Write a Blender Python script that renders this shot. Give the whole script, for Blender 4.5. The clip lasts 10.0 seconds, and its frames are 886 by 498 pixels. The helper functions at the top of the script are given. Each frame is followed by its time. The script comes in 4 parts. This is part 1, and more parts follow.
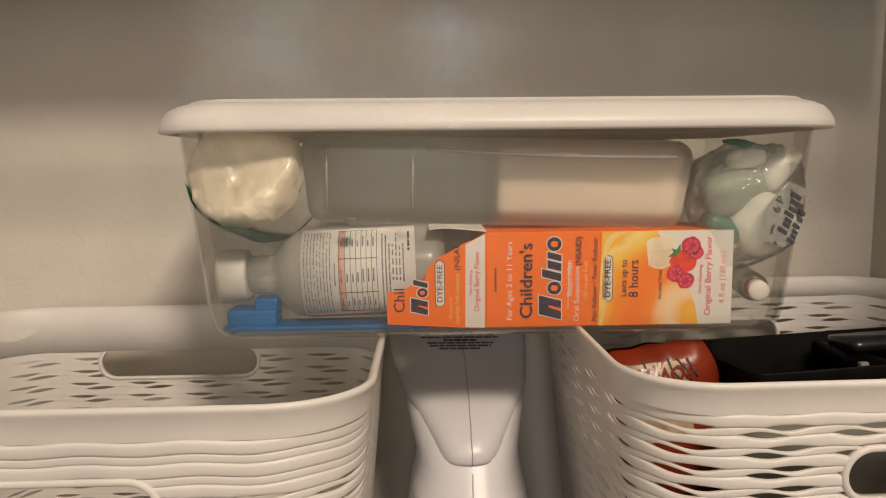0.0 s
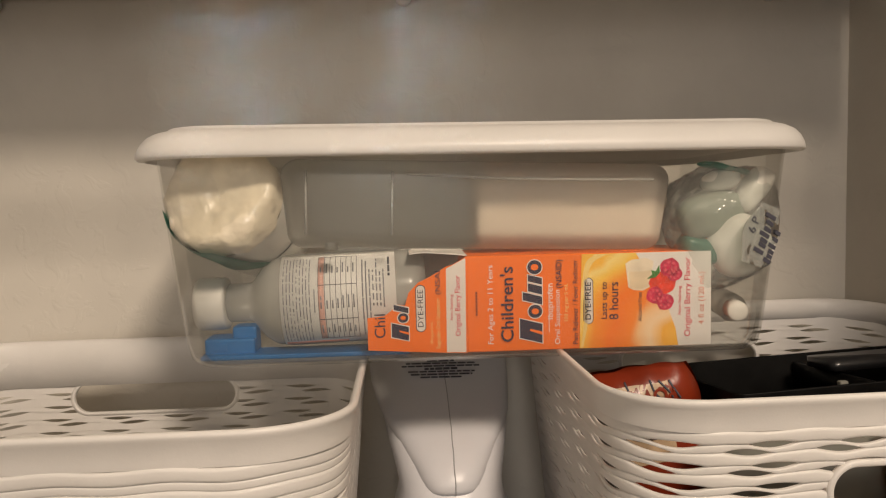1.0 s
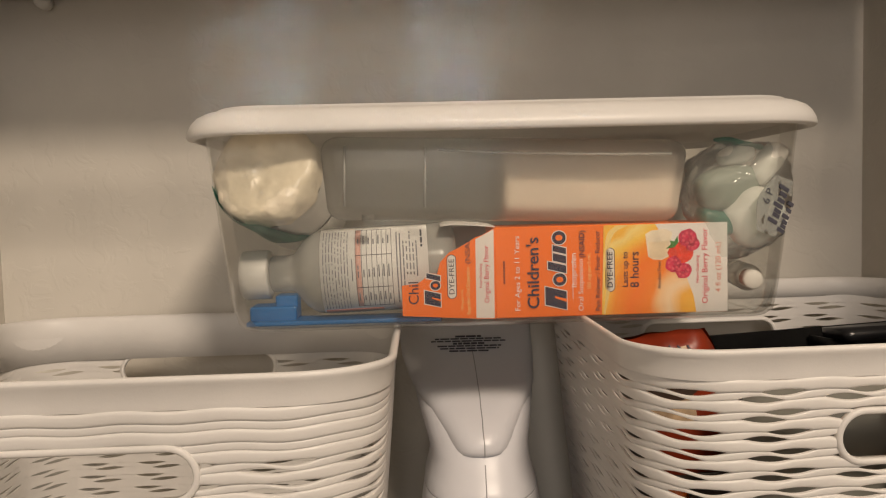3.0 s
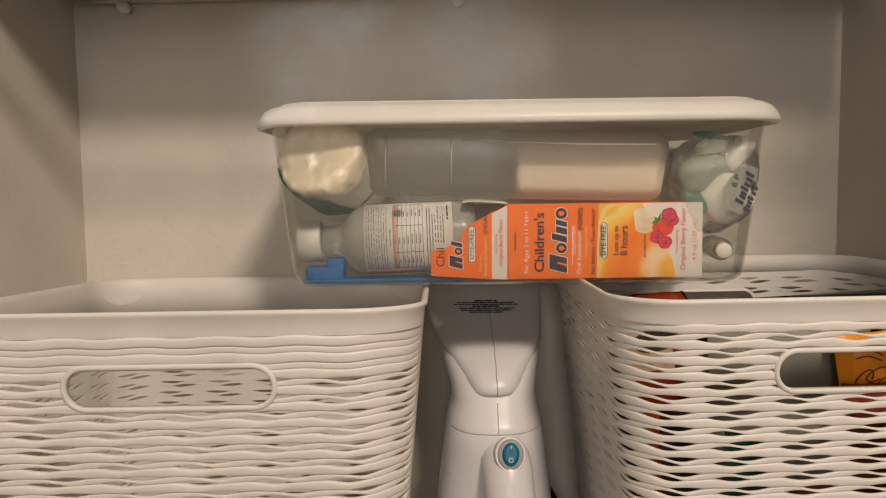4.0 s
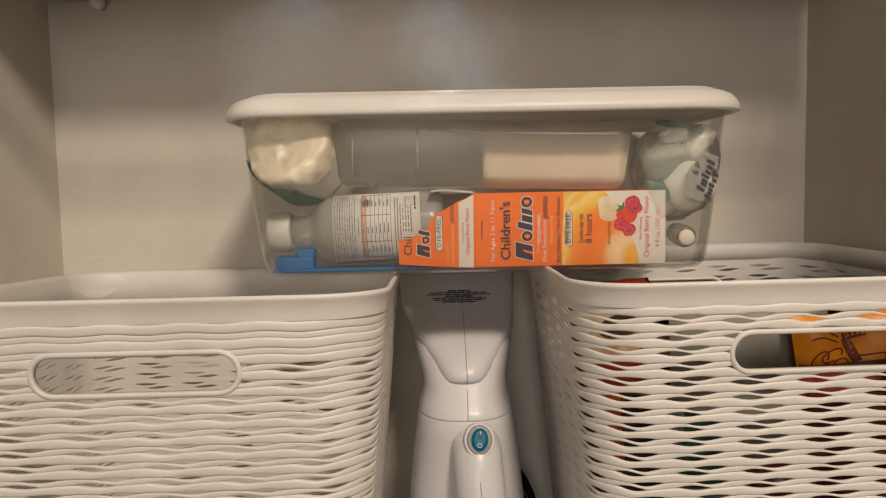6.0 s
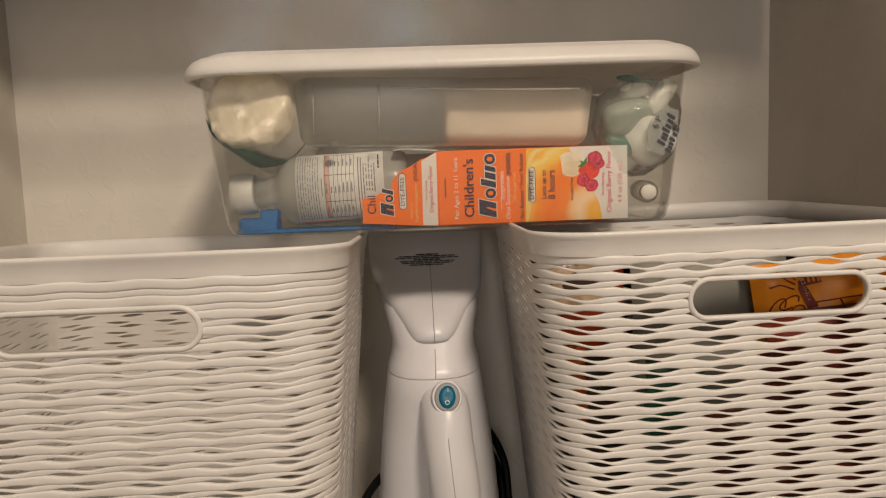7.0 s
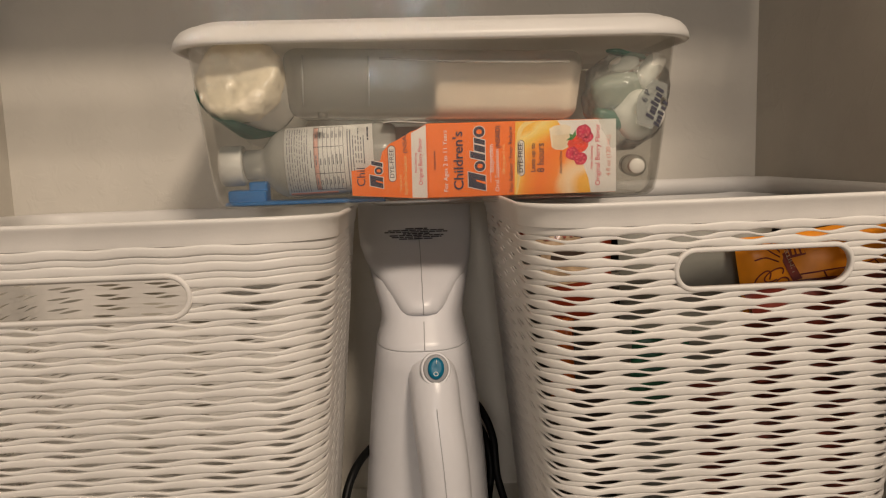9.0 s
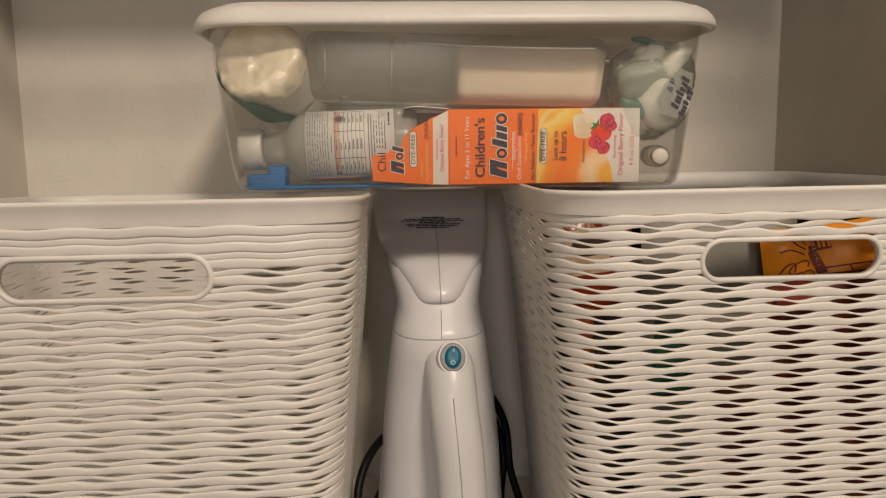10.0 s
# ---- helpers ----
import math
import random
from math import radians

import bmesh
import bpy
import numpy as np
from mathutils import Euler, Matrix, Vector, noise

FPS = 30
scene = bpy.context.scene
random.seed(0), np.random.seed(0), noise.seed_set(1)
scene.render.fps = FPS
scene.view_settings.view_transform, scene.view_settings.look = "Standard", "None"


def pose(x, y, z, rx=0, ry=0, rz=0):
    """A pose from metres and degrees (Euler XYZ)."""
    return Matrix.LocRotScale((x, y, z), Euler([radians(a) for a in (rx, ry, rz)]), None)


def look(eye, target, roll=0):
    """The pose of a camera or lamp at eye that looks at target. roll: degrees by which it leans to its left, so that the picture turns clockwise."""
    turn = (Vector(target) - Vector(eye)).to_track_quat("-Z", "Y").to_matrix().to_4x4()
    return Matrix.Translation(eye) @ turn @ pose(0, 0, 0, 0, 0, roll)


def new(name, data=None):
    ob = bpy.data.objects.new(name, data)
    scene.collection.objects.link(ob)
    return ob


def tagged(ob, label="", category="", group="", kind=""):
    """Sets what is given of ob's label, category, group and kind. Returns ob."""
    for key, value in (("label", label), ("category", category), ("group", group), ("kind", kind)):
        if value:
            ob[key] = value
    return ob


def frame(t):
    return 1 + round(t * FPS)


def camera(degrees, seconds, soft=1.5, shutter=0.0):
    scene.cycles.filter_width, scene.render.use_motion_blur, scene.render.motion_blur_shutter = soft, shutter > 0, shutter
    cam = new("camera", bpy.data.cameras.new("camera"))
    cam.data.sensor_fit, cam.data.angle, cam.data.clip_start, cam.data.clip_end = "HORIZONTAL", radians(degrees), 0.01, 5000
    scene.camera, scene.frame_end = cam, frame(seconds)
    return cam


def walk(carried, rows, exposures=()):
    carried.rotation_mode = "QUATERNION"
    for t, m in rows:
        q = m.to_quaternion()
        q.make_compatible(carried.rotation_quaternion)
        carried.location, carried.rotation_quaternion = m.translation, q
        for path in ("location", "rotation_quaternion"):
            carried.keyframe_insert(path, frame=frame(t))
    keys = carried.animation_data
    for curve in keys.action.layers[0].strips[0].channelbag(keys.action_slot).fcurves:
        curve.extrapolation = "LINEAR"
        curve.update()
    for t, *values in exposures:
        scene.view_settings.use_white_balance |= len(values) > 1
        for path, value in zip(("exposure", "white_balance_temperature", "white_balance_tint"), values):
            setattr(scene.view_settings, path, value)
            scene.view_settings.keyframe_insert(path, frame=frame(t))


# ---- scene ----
cam = camera(62.3, 10.0, soft=1.15)
PATH = [
    (0, (0.003, 0.004, 0.406), (-0.012, 1.99, 0.172), -0.6),
    (0.5, (0.004, 0.006, 0.4), (0.034, 1.997, 0.222), -0.6),
    (1, (0.002, 0.004, 0.399), (0.047, 1.999, 0.265), -1.2),
    (1.5, (-0.001, 0.006, 0.396), (0.03, 2.003, 0.277), -1.4),
    (2, (-0.003, 0.001, 0.394), (0.022, 1.996, 0.265), -1.0),
    (3.3, (-0.006, -0.043, 0.38), (-0.031, 1.953, 0.263), -1.5),
    (3.5, (-0.015, -0.062, 0.38), (-0.055, 1.933, 0.245), -1.2),
    (4, (-0.004, -0.115, 0.376), (-0.075, 1.878, 0.225), -0.8),
    (4.5, (0.004, -0.133, 0.387), (-0.097, 1.859, 0.233), -0.6),
    (5, (0.009, -0.128, 0.384), (-0.087, 1.864, 0.227), -0.4),
    (5.5, (0.011, -0.122, 0.376), (-0.066, 1.871, 0.228), -0.7),
    (7, (0.025, -0.125, 0.352), (0.027, 1.864, 0.146), -2.1),
    (7.5, (0.031, -0.114, 0.341), (0.047, 1.871, 0.104), -2.4),
    (8, (0.031, -0.119, 0.345), (0.055, 1.865, 0.088), -2.4),
    (8.5, (0.027, -0.119, 0.343), (0.059, 1.864, 0.084), -2.1),
    (9, (0.025, -0.128, 0.346), (0.054, 1.855, 0.088), -1.8),
    (9.5, (0.021, -0.124, 0.34), (0.045, 1.859, 0.079), -1.3),
    (10, (0.013, -0.124, 0.339), (0.033, 1.859, 0.072), -0.8),
]
walk(cam, [(t, look(eye, target, roll)) for t, eye, target, roll in PATH], exposures=((0, 0.06), (2.2, 0.06), (3.5, 0.0), (5.7, 0.0), (7.0, -0.04), (10, -0.04)))

from mathutils.bvhtree import BVHTree

# ---- light ----
world = bpy.data.worlds.new("room_air")
scene.world = world
world.use_nodes = True
world.node_tree.nodes["Background"].inputs[0].default_value = (0.55, 0.62, 0.75, 1)
world.node_tree.nodes["Background"].inputs[1].default_value = 0.03


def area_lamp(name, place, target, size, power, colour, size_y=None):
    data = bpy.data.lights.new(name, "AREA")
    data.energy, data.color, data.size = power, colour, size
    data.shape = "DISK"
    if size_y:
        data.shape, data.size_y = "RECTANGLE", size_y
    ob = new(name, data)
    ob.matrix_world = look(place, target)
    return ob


# the room's ceiling lamp behind the camera, and an added frontal fill lamp
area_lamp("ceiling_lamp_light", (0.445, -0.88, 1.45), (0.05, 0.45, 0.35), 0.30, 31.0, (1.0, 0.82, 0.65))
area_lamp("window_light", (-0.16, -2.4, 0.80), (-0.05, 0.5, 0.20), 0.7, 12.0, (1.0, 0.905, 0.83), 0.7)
# two narrow lamps added behind the camera throw soft upright bands of cool light
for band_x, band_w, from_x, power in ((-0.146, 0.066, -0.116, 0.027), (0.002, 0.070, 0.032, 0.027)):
    band_light = area_lamp("door_gap_light", (from_x, -2.3, 0.69), (band_x, 0.60, 0.58), band_w, power, (0.62, 0.79, 1.0), 0.34)
    band_light.data.spread = radians(2.6)

# ---- materials ----


def material(name, colour, rough=0.5, metal=0.0, vary=0.05, scale=40.0, bump=0.0, bump_scale=200.0, spec=0.5, coat=0.0, sss=0.0):
    m = bpy.data.materials.new(name)
    m.use_nodes = True
    nt = m.node_tree
    b = nt.nodes["Principled BSDF"]
    b.inputs["Roughness"].default_value = rough
    b.inputs["Metallic"].default_value = metal
    b.inputs["Specular IOR Level"].default_value = spec
    b.inputs["Coat Weight"].default_value = coat
    if sss:
        b.inputs["Subsurface Weight"].default_value = sss
        b.inputs["Subsurface Radius"].default_value = (0.004, 0.003, 0.002)
    geo = nt.nodes.new("ShaderNodeNewGeometry")
    n1 = nt.nodes.new("ShaderNodeTexNoise")
    n1.inputs["Scale"].default_value = scale
    n1.inputs["Detail"].default_value = 6
    nt.links.new(geo.outputs["Position"], n1.inputs["Vector"])
    ramp = nt.nodes.new("ShaderNodeValToRGB")
    lo = [max(0, c * (1 - 2 * vary)) for c in colour]
    hi = [min(1, c * (1 + vary)) for c in colour]
    ramp.color_ramp.elements[0].position, ramp.color_ramp.elements[0].color = 0.3, (*lo, 1)
    ramp.color_ramp.elements[1].position, ramp.color_ramp.elements[1].color = 0.65, (*hi, 1)
    nt.links.new(n1.outputs["Fac"], ramp.inputs["Fac"])
    nt.links.new(ramp.outputs["Color"], b.inputs["Base Color"])
    if bump:
        n2 = nt.nodes.new("ShaderNodeTexNoise")
        n2.inputs["Scale"].default_value = bump_scale
        n2.inputs["Detail"].default_value = 4
        nt.links.new(geo.outputs["Position"], n2.inputs["Vector"])
        bp = nt.nodes.new("ShaderNodeBump")
        bp.inputs["Strength"].default_value = bump
        bp.inputs["Distance"].default_value = 0.002
        nt.links.new(n2.outputs["Fac"], bp.inputs["Height"])
        nt.links.new(bp.outputs["Normal"], b.inputs["Normal"])
    return m


def clear_plastic(name, tint, milk=0.14, rough=0.12, gloss=1.0, bump=0.0, bump_scale=60.0):
    """Thin clear plastic: see-through, a little milky, with a Fresnel gloss."""
    m = bpy.data.materials.new(name)
    m.use_nodes = True
    nt = m.node_tree
    nt.nodes.remove(nt.nodes["Principled BSDF"])
    out = nt.nodes["Material Output"]
    tr = nt.nodes.new("ShaderNodeBsdfTransparent")
    tr.inputs[0].default_value = (*tint, 1)
    df = nt.nodes.new("ShaderNodeBsdfDiffuse")
    df.inputs[0].default_value = (0.82, 0.82, 0.80, 1)
    tl = nt.nodes.new("ShaderNodeBsdfTranslucent")
    tl.inputs[0].default_value = (0.82, 0.82, 0.80, 1)
    m0 = nt.nodes.new("ShaderNodeMixShader")
    m0.inputs[0].default_value = 0.5
    nt.links.new(df.outputs[0], m0.inputs[1])
    nt.links.new(tl.outputs[0], m0.inputs[2])
    m1 = nt.nodes.new("ShaderNodeMixShader")
    n = nt.nodes.new("ShaderNodeTexNoise")
    n.inputs["Scale"].default_value = 30
    geo = nt.nodes.new("ShaderNodeNewGeometry")
    nt.links.new(geo.outputs["Position"], n.inputs["Vector"])
    mr = nt.nodes.new("ShaderNodeMapRange")
    mr.inputs[3].default_value, mr.inputs[4].default_value = milk * 0.7, milk * 1.3
    nt.links.new(n.outputs["Fac"], mr.inputs[0])
    nt.links.new(mr.outputs[0], m1.inputs[0])
    nt.links.new(tr.outputs[0], m1.inputs[1])
    nt.links.new(m0.outputs[0], m1.inputs[2])
    gl = nt.nodes.new("ShaderNodeBsdfGlossy")
    gl.inputs["Roughness"].default_value = rough
    fr = nt.nodes.new("ShaderNodeFresnel")
    fr.inputs[0].default_value = 1.35
    mm = nt.nodes.new("ShaderNodeMath")
    mm.operation = "MULTIPLY"
    mm.inputs[1].default_value = gloss
    nt.links.new(fr.outputs[0], mm.inputs[0])
    m2 = nt.nodes.new("ShaderNodeMixShader")
    nt.links.new(mm.outputs[0], m2.inputs[0])
    nt.links.new(m1.outputs[0], m2.inputs[1])
    nt.links.new(gl.outputs[0], m2.inputs[2])
    nt.links.new(m2.outputs[0], out.inputs[0])
    if bump:
        n2 = nt.nodes.new("ShaderNodeTexNoise")
        n2.inputs["Scale"].default_value = bump_scale
        nt.links.new(geo.outputs["Position"], n2.inputs["Vector"])
        bp = nt.nodes.new("ShaderNodeBump")
        bp.inputs["Strength"].default_value = bump
        bp.inputs["Distance"].default_value = 0.004
        nt.links.new(n2.outputs["Fac"], bp.inputs["Height"])
        nt.links.new(bp.outputs["Normal"], gl.inputs["Normal"])
        nt.links.new(bp.outputs["Normal"], fr.inputs["Normal"])
    return m


def frosted(name, tint, milk):
    """Frosted plastic: what lies behind it shows blurred."""
    m = clear_plastic(name, tint, milk, 0.20, 0.9)
    nt = m.node_tree
    clear = next(n for n in nt.nodes if n.type == "BSDF_TRANSPARENT")
    soft = nt.nodes.new("ShaderNodeBsdfRefraction")
    soft.inputs["Color"].default_value = (*tint, 1)
    soft.inputs["Roughness"].default_value = 0.42
    soft.inputs["IOR"].default_value = 1.3
    mix = nt.nodes.new("ShaderNodeMixShader")
    mix.inputs[0].default_value = 0.90
    target = clear.outputs[0].links[0].to_socket
    nt.links.new(clear.outputs[0], mix.inputs[1])
    nt.links.new(soft.outputs[0], mix.inputs[2])
    nt.links.new(mix.outputs[0], target)
    return m


WALL = material("wall_paint", (0.66, 0.625, 0.56), 0.62, vary=0.04, scale=9, spec=0.1)


def knockdown(m):
    """Trowelled plaster relief under the paint: flattened splashes and a fine roller grain."""
    nt = m.node_tree
    geo = nt.nodes.new("ShaderNodeNewGeometry")
    a, b = nt.nodes.new("ShaderNodeTexNoise"), nt.nodes.new("ShaderNodeTexNoise")
    a.inputs["Scale"].default_value, a.inputs["Detail"].default_value, a.inputs["Distortion"].default_value = 42, 3, 1.2
    b.inputs["Scale"].default_value, b.inputs["Detail"].default_value = 420, 3
    ramp = nt.nodes.new("ShaderNodeValToRGB")
    ramp.color_ramp.elements[0].position, ramp.color_ramp.elements[1].position = 0.52, 0.62
    mix = nt.nodes.new("ShaderNodeMath")
    mix.operation = "MULTIPLY_ADD"
    mix.inputs[1].default_value = 0.22
    for n in (a, b):
        nt.links.new(geo.outputs["Position"], n.inputs["Vector"])
    nt.links.new(a.outputs["Fac"], ramp.inputs["Fac"])
    nt.links.new(b.outputs["Fac"], mix.inputs[0])
    nt.links.new(ramp.outputs["Color"], mix.inputs[2])
    bp = nt.nodes.new("ShaderNodeBump")
    bp.inputs["Strength"].default_value, bp.inputs["Distance"].default_value = 0.17, 0.0011
    nt.links.new(mix.outputs[0], bp.inputs["Height"])
    nt.links.new(bp.outputs["Normal"], nt.nodes["Principled BSDF"].inputs["Normal"])


knockdown(WALL)
SHELF = material("shelf_paint", (0.70, 0.68, 0.63), 0.5, vary=0.04, scale=14, bump=0.1)
ROOMPAINT = material("room_paint", (0.40, 0.37, 0.33), 0.8, vary=0.04, scale=4)
CARPET = material("carpet", (0.36, 0.30, 0.24), 0.95, vary=0.2, scale=90)
WHITE = material("white_plastic", (0.84, 0.82, 0.79), 0.42, vary=0.03, scale=25, bump=0.04, bump_scale=900)


def let_light_through(m, share, colour):
    """Thin plastic: part of the light that falls on it comes out on the other side."""
    nt = m.node_tree
    out, b = nt.nodes["Material Output"], nt.nodes["Principled BSDF"]
    tl = nt.nodes.new("ShaderNodeBsdfTranslucent")
    tl.inputs[0].default_value = (*colour, 1)
    mix = nt.nodes.new("ShaderNodeMixShader")
    mix.inputs[0].default_value = share
    nt.links.new(b.outputs[0], mix.inputs[1])
    nt.links.new(tl.outputs[0], mix.inputs[2])
    nt.links.new(mix.outputs[0], out.inputs[0])


let_light_through(WHITE, 0.19, (0.82, 0.78, 0.72))
LIDWHITE = material("lid_plastic", (0.74, 0.725, 0.69), 0.38, vary=0.02, scale=25)
LIDTHIN = material("thin_lid_plastic", (0.88, 0.872, 0.85), 0.38, vary=0.02, scale=25)
let_light_through(LIDTHIN, 0.37, (0.82, 0.79, 0.74))
GLOSSWHITE = material("gloss_white_plastic", (0.62, 0.62, 0.645), 0.34, vary=0.015, scale=20)
BLACK = material("black_plastic", (0.012, 0.012, 0.013), 0.3, vary=0.2)
TRAYBLACK = material("matt_black_plastic", (0.003, 0.003, 0.003), 0.5, vary=0.3, scale=60, bump=0.15, bump_scale=90, spec=0.12)
CORD = material("black_rubber", (0.004, 0.004, 0.004), 0.45, vary=0.2, spec=0.15)
TEAL = material("teal_plastic", (0.002, 0.13, 0.23), 0.35, vary=0.1, spec=0.25)
GREY = material("grey_plastic", (0.30, 0.30, 0.31), 0.4)
SEAM = material("seam_shadow_gap", (0.34, 0.34, 0.35), 0.7)
WIRE = material("wire_coating", (0.62, 0.58, 0.52), 0.45, vary=0.08)
CLEAR = clear_plastic("clear_bin_plastic", (0.985, 0.985, 0.97), 0.048, 0.14, 0.35)
FROST = frosted("frosted_plastic", (0.88, 0.875, 0.84), 0.15)
FILM = clear_plastic("clear_film", (0.94, 0.97, 0.95), 0.27, 0.14, 1.7, bump=0.9, bump_scale=70)
BOTTLEP = clear_plastic("bottle_plastic", (0.91, 0.90, 0.87), 0.46, 0.2, 0.8)
ORANGE = material("orange_card", (0.97, 0.185, 0.002), 0.42, vary=0.02, coat=0.06)
CARDWHITE = material("white_card", (0.80, 0.77, 0.74), 0.4, vary=0.03)
KRAFT = material("grey_card", (0.30, 0.26, 0.22), 0.8, vary=0.1, scale=120)
PALEYELLOW = material("pale_yellow_print", (0.93, 0.70, 0.25), 0.4)
CUPPRINT = material("cup_print", (0.84, 0.74, 0.58), 0.4, vary=0.08, scale=120)
PALECUP = material("pale_cup_print", (0.80, 0.66, 0.46), 0.4, vary=0.08, scale=120)
NAVY = material("navy_print", (0.015, 0.018, 0.05), 0.4)
PALEINK = material("pale_print", (0.92, 0.88, 0.84), 0.4)
PINK = material("pink_print", (0.80, 0.09, 0.14), 0.4)
SALMON = material("salmon_print", (0.80, 0.30, 0.22), 0.5)
BERRY = material("berry_print", (0.62, 0.015, 0.08), 0.35, vary=0.2, scale=300)
STRAW = material("strawberry_print", (0.80, 0.05, 0.02), 0.35, vary=0.15, scale=300)
LEAF = material("leaf_print", (0.04, 0.20, 0.03), 0.5, vary=0.2)
INK = material("ink", (0.06, 0.06, 0.08), 0.6)
PALEGREY = material("pale_ink", (0.25, 0.25, 0.28), 0.6)
LABEL = material("label_paper", (0.78, 0.77, 0.75), 0.5, vary=0.02)
BLUE = material("blue_plastic", (0.015, 0.15, 0.42), 0.35, vary=0.1)
GREEN = material("green_wrap", (0.01, 0.15, 0.10), 0.35, vary=0.2, scale=80)
PALEGREEN = material("pale_green_soap", (0.27, 0.31, 0.26), 0.5, vary=0.15)
TISSUE = material("wrapped_white_roll", (0.86, 0.775, 0.62), 0.30, vary=0.08, scale=60, bump=1.0, bump_scale=85, coat=0.6)
SOAP = material("white_soap", (0.80, 0.78, 0.73), 0.5, vary=0.04)
BANDAGE = material("bandage_cream", (0.62, 0.53, 0.44), 0.6, vary=0.05, scale=30)
REDBAG = material("red_bag_film", (0.21, 0.026, 0.008), 0.3, vary=0.15, scale=30, bump=0.4, bump_scale=40)
GOLDBAG = material("gold_bag_film", (0.78, 0.27, 0.006), 0.38, vary=0.1, scale=30, bump=0.3, bump_scale=35)
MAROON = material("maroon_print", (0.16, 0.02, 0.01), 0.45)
GREENBAG = material("green_bag_film", (0.008, 0.10, 0.05), 0.35, vary=0.3)
ORANGEBAG = material("orange_bag_film", (0.75, 0.16, 0.015), 0.35, vary=0.2, bump=0.3, bump_scale=40)
DARKRED = material("dark_red_bag_film", (0.15, 0.022, 0.012), 0.35, vary=0.3, bump=0.3, bump_scale=40)
BAGCREAM = material("bag_cream_print", (0.46, 0.33, 0.21), 0.4, vary=0.2, scale=90)
DARKBAG = material("dark_brown_bag_film", (0.035, 0.022, 0.016), 0.4, vary=0.3, bump=0.3, bump_scale=40)
GREYCAN = material("grey_pouch_film", (0.19, 0.19, 0.165), 0.5, vary=0.08, scale=20)
PALEPINK = material("pale_pink_print", (0.72, 0.42, 0.36), 0.5)
SYRUP = clear_plastic("syrup", (0.86, 0.83, 0.74), 0.42, 0.3, 0.3)
PALERIB = clear_plastic("pale_rib", (0.95, 0.95, 0.93), 0.75, 0.2, 0.8)

# ---- mesh helpers ----


def mesh_of(name, verts, faces, mat, smooth=True):
    me = bpy.data.meshes.new(name)
    me.from_pydata([tuple(v) for v in verts], [], [tuple(f) for f in faces])
    me.materials.append(mat)
    if smooth:
        me.polygons.foreach_set("use_smooth", [True] * len(me.polygons))
    me.update()
    return me


def add(name, verts, faces, mat, parent=None, label="", smooth=True, at=None):
    ob = new(name, mesh_of(name, verts, faces, mat, smooth))
    if parent:
        ob.parent = parent
    if at is not None:
        ob.matrix_basis = at
    return tagged(ob, label)


def part(name, bm, mat, parent, label="", at=None, smooth=True):
    me = bpy.data.meshes.new(name)
    bm.to_mesh(me)
    bm.free()
    me.materials.append(mat)
    if smooth:
        me.polygons.foreach_set("use_smooth", [True] * len(me.polygons))
    ob = new(name, me)
    if parent:
        ob.parent = parent
    if at is not None:
        ob.matrix_basis = at
    return tagged(ob, label)


def empty(name, m, label, category, group="", kind=""):
    ob = new(name)
    ob.empty_display_size = 0.05
    ob.matrix_basis = m
    return tagged(ob, label, category, group, kind)


def loft(rings, cap_a=True, cap_b=True, close=True):
    n = len(rings[0])
    verts = [v for r in rings for v in r]
    faces = []
    for i in range(len(rings) - 1):
        for j in range(n if close else n - 1):
            k = (j + 1) % n
            faces.append((i * n + j, i * n + k, (i + 1) * n + k, (i + 1) * n + j))
    if cap_a:
        faces.append(tuple(range(n - 1, -1, -1)))
    if cap_b:
        faces.append(tuple(range((len(rings) - 1) * n, len(rings) * n)))
    return verts, faces


def round_rect(w, d, r, z, n=8, cx=0.0, cy=0.0):
    """A ring round a rectangle w by d with corners of radius r, counter-clockwise from the front left."""
    pts = []
    for sx, sy, a0 in ((-1, -1, 180), (1, -1, 270), (1, 1, 0), (-1, 1, 90)):
        for i in range(n + 1):
            a = radians(a0 + 90 * i / n)
            pts.append((cx + sx * (w / 2 - r) + r * math.cos(a), cy + sy * (d / 2 - r) + r * math.sin(a), z))
    return pts


def box_bm(w, d, h, bevel=0.002, seg=2):
    bm = bmesh.new()
    bmesh.ops.create_cube(bm, size=1.0, matrix=Matrix.Diagonal((w, d, h, 1)))
    if bevel:
        bmesh.ops.bevel(bm, geom=bm.edges[:], offset=bevel, segments=seg, affect="EDGES", profile=0.5)
    return bm


def slab(name, lo, hi, mat, label, bevel=0.0, kind="structure", category="wall"):
    c = [(a + b) / 2 for a, b in zip(lo, hi)]
    bm = box_bm(*[b - a for a, b in zip(lo, hi)], bevel)
    ob = part(name, bm, mat, None, label, pose(*c), smooth=False)
    return tagged(ob, "", category, "", kind)


def spin(profile, n=28):
    """Rings round the z axis from (radius, z) pairs."""
    return loft([[(r * math.cos(2 * math.pi * j / n), r * math.sin(2 * math.pi * j / n), z) for j in range(n)] for r, z in profile])


def tube(points, r, n=10, taper=None):
    """A tube along points, as verts and faces."""
    pts = [Vector(p) for p in points]
    rings = []
    for i, p in enumerate(pts):
        t = (pts[min(i + 1, len(pts) - 1)] - pts[max(i - 1, 0)]).normalized()
        a = t.orthogonal().normalized() if i == 0 else (a - t * a.dot(t)).normalized()
        b = t.cross(a)
        rr = r * (taper[i] if taper else 1)
        rings.append([p + rr * (a * math.cos(2 * math.pi * j / n) + b * math.sin(2 * math.pi * j / n)) for j in range(n)])
    return loft(rings)


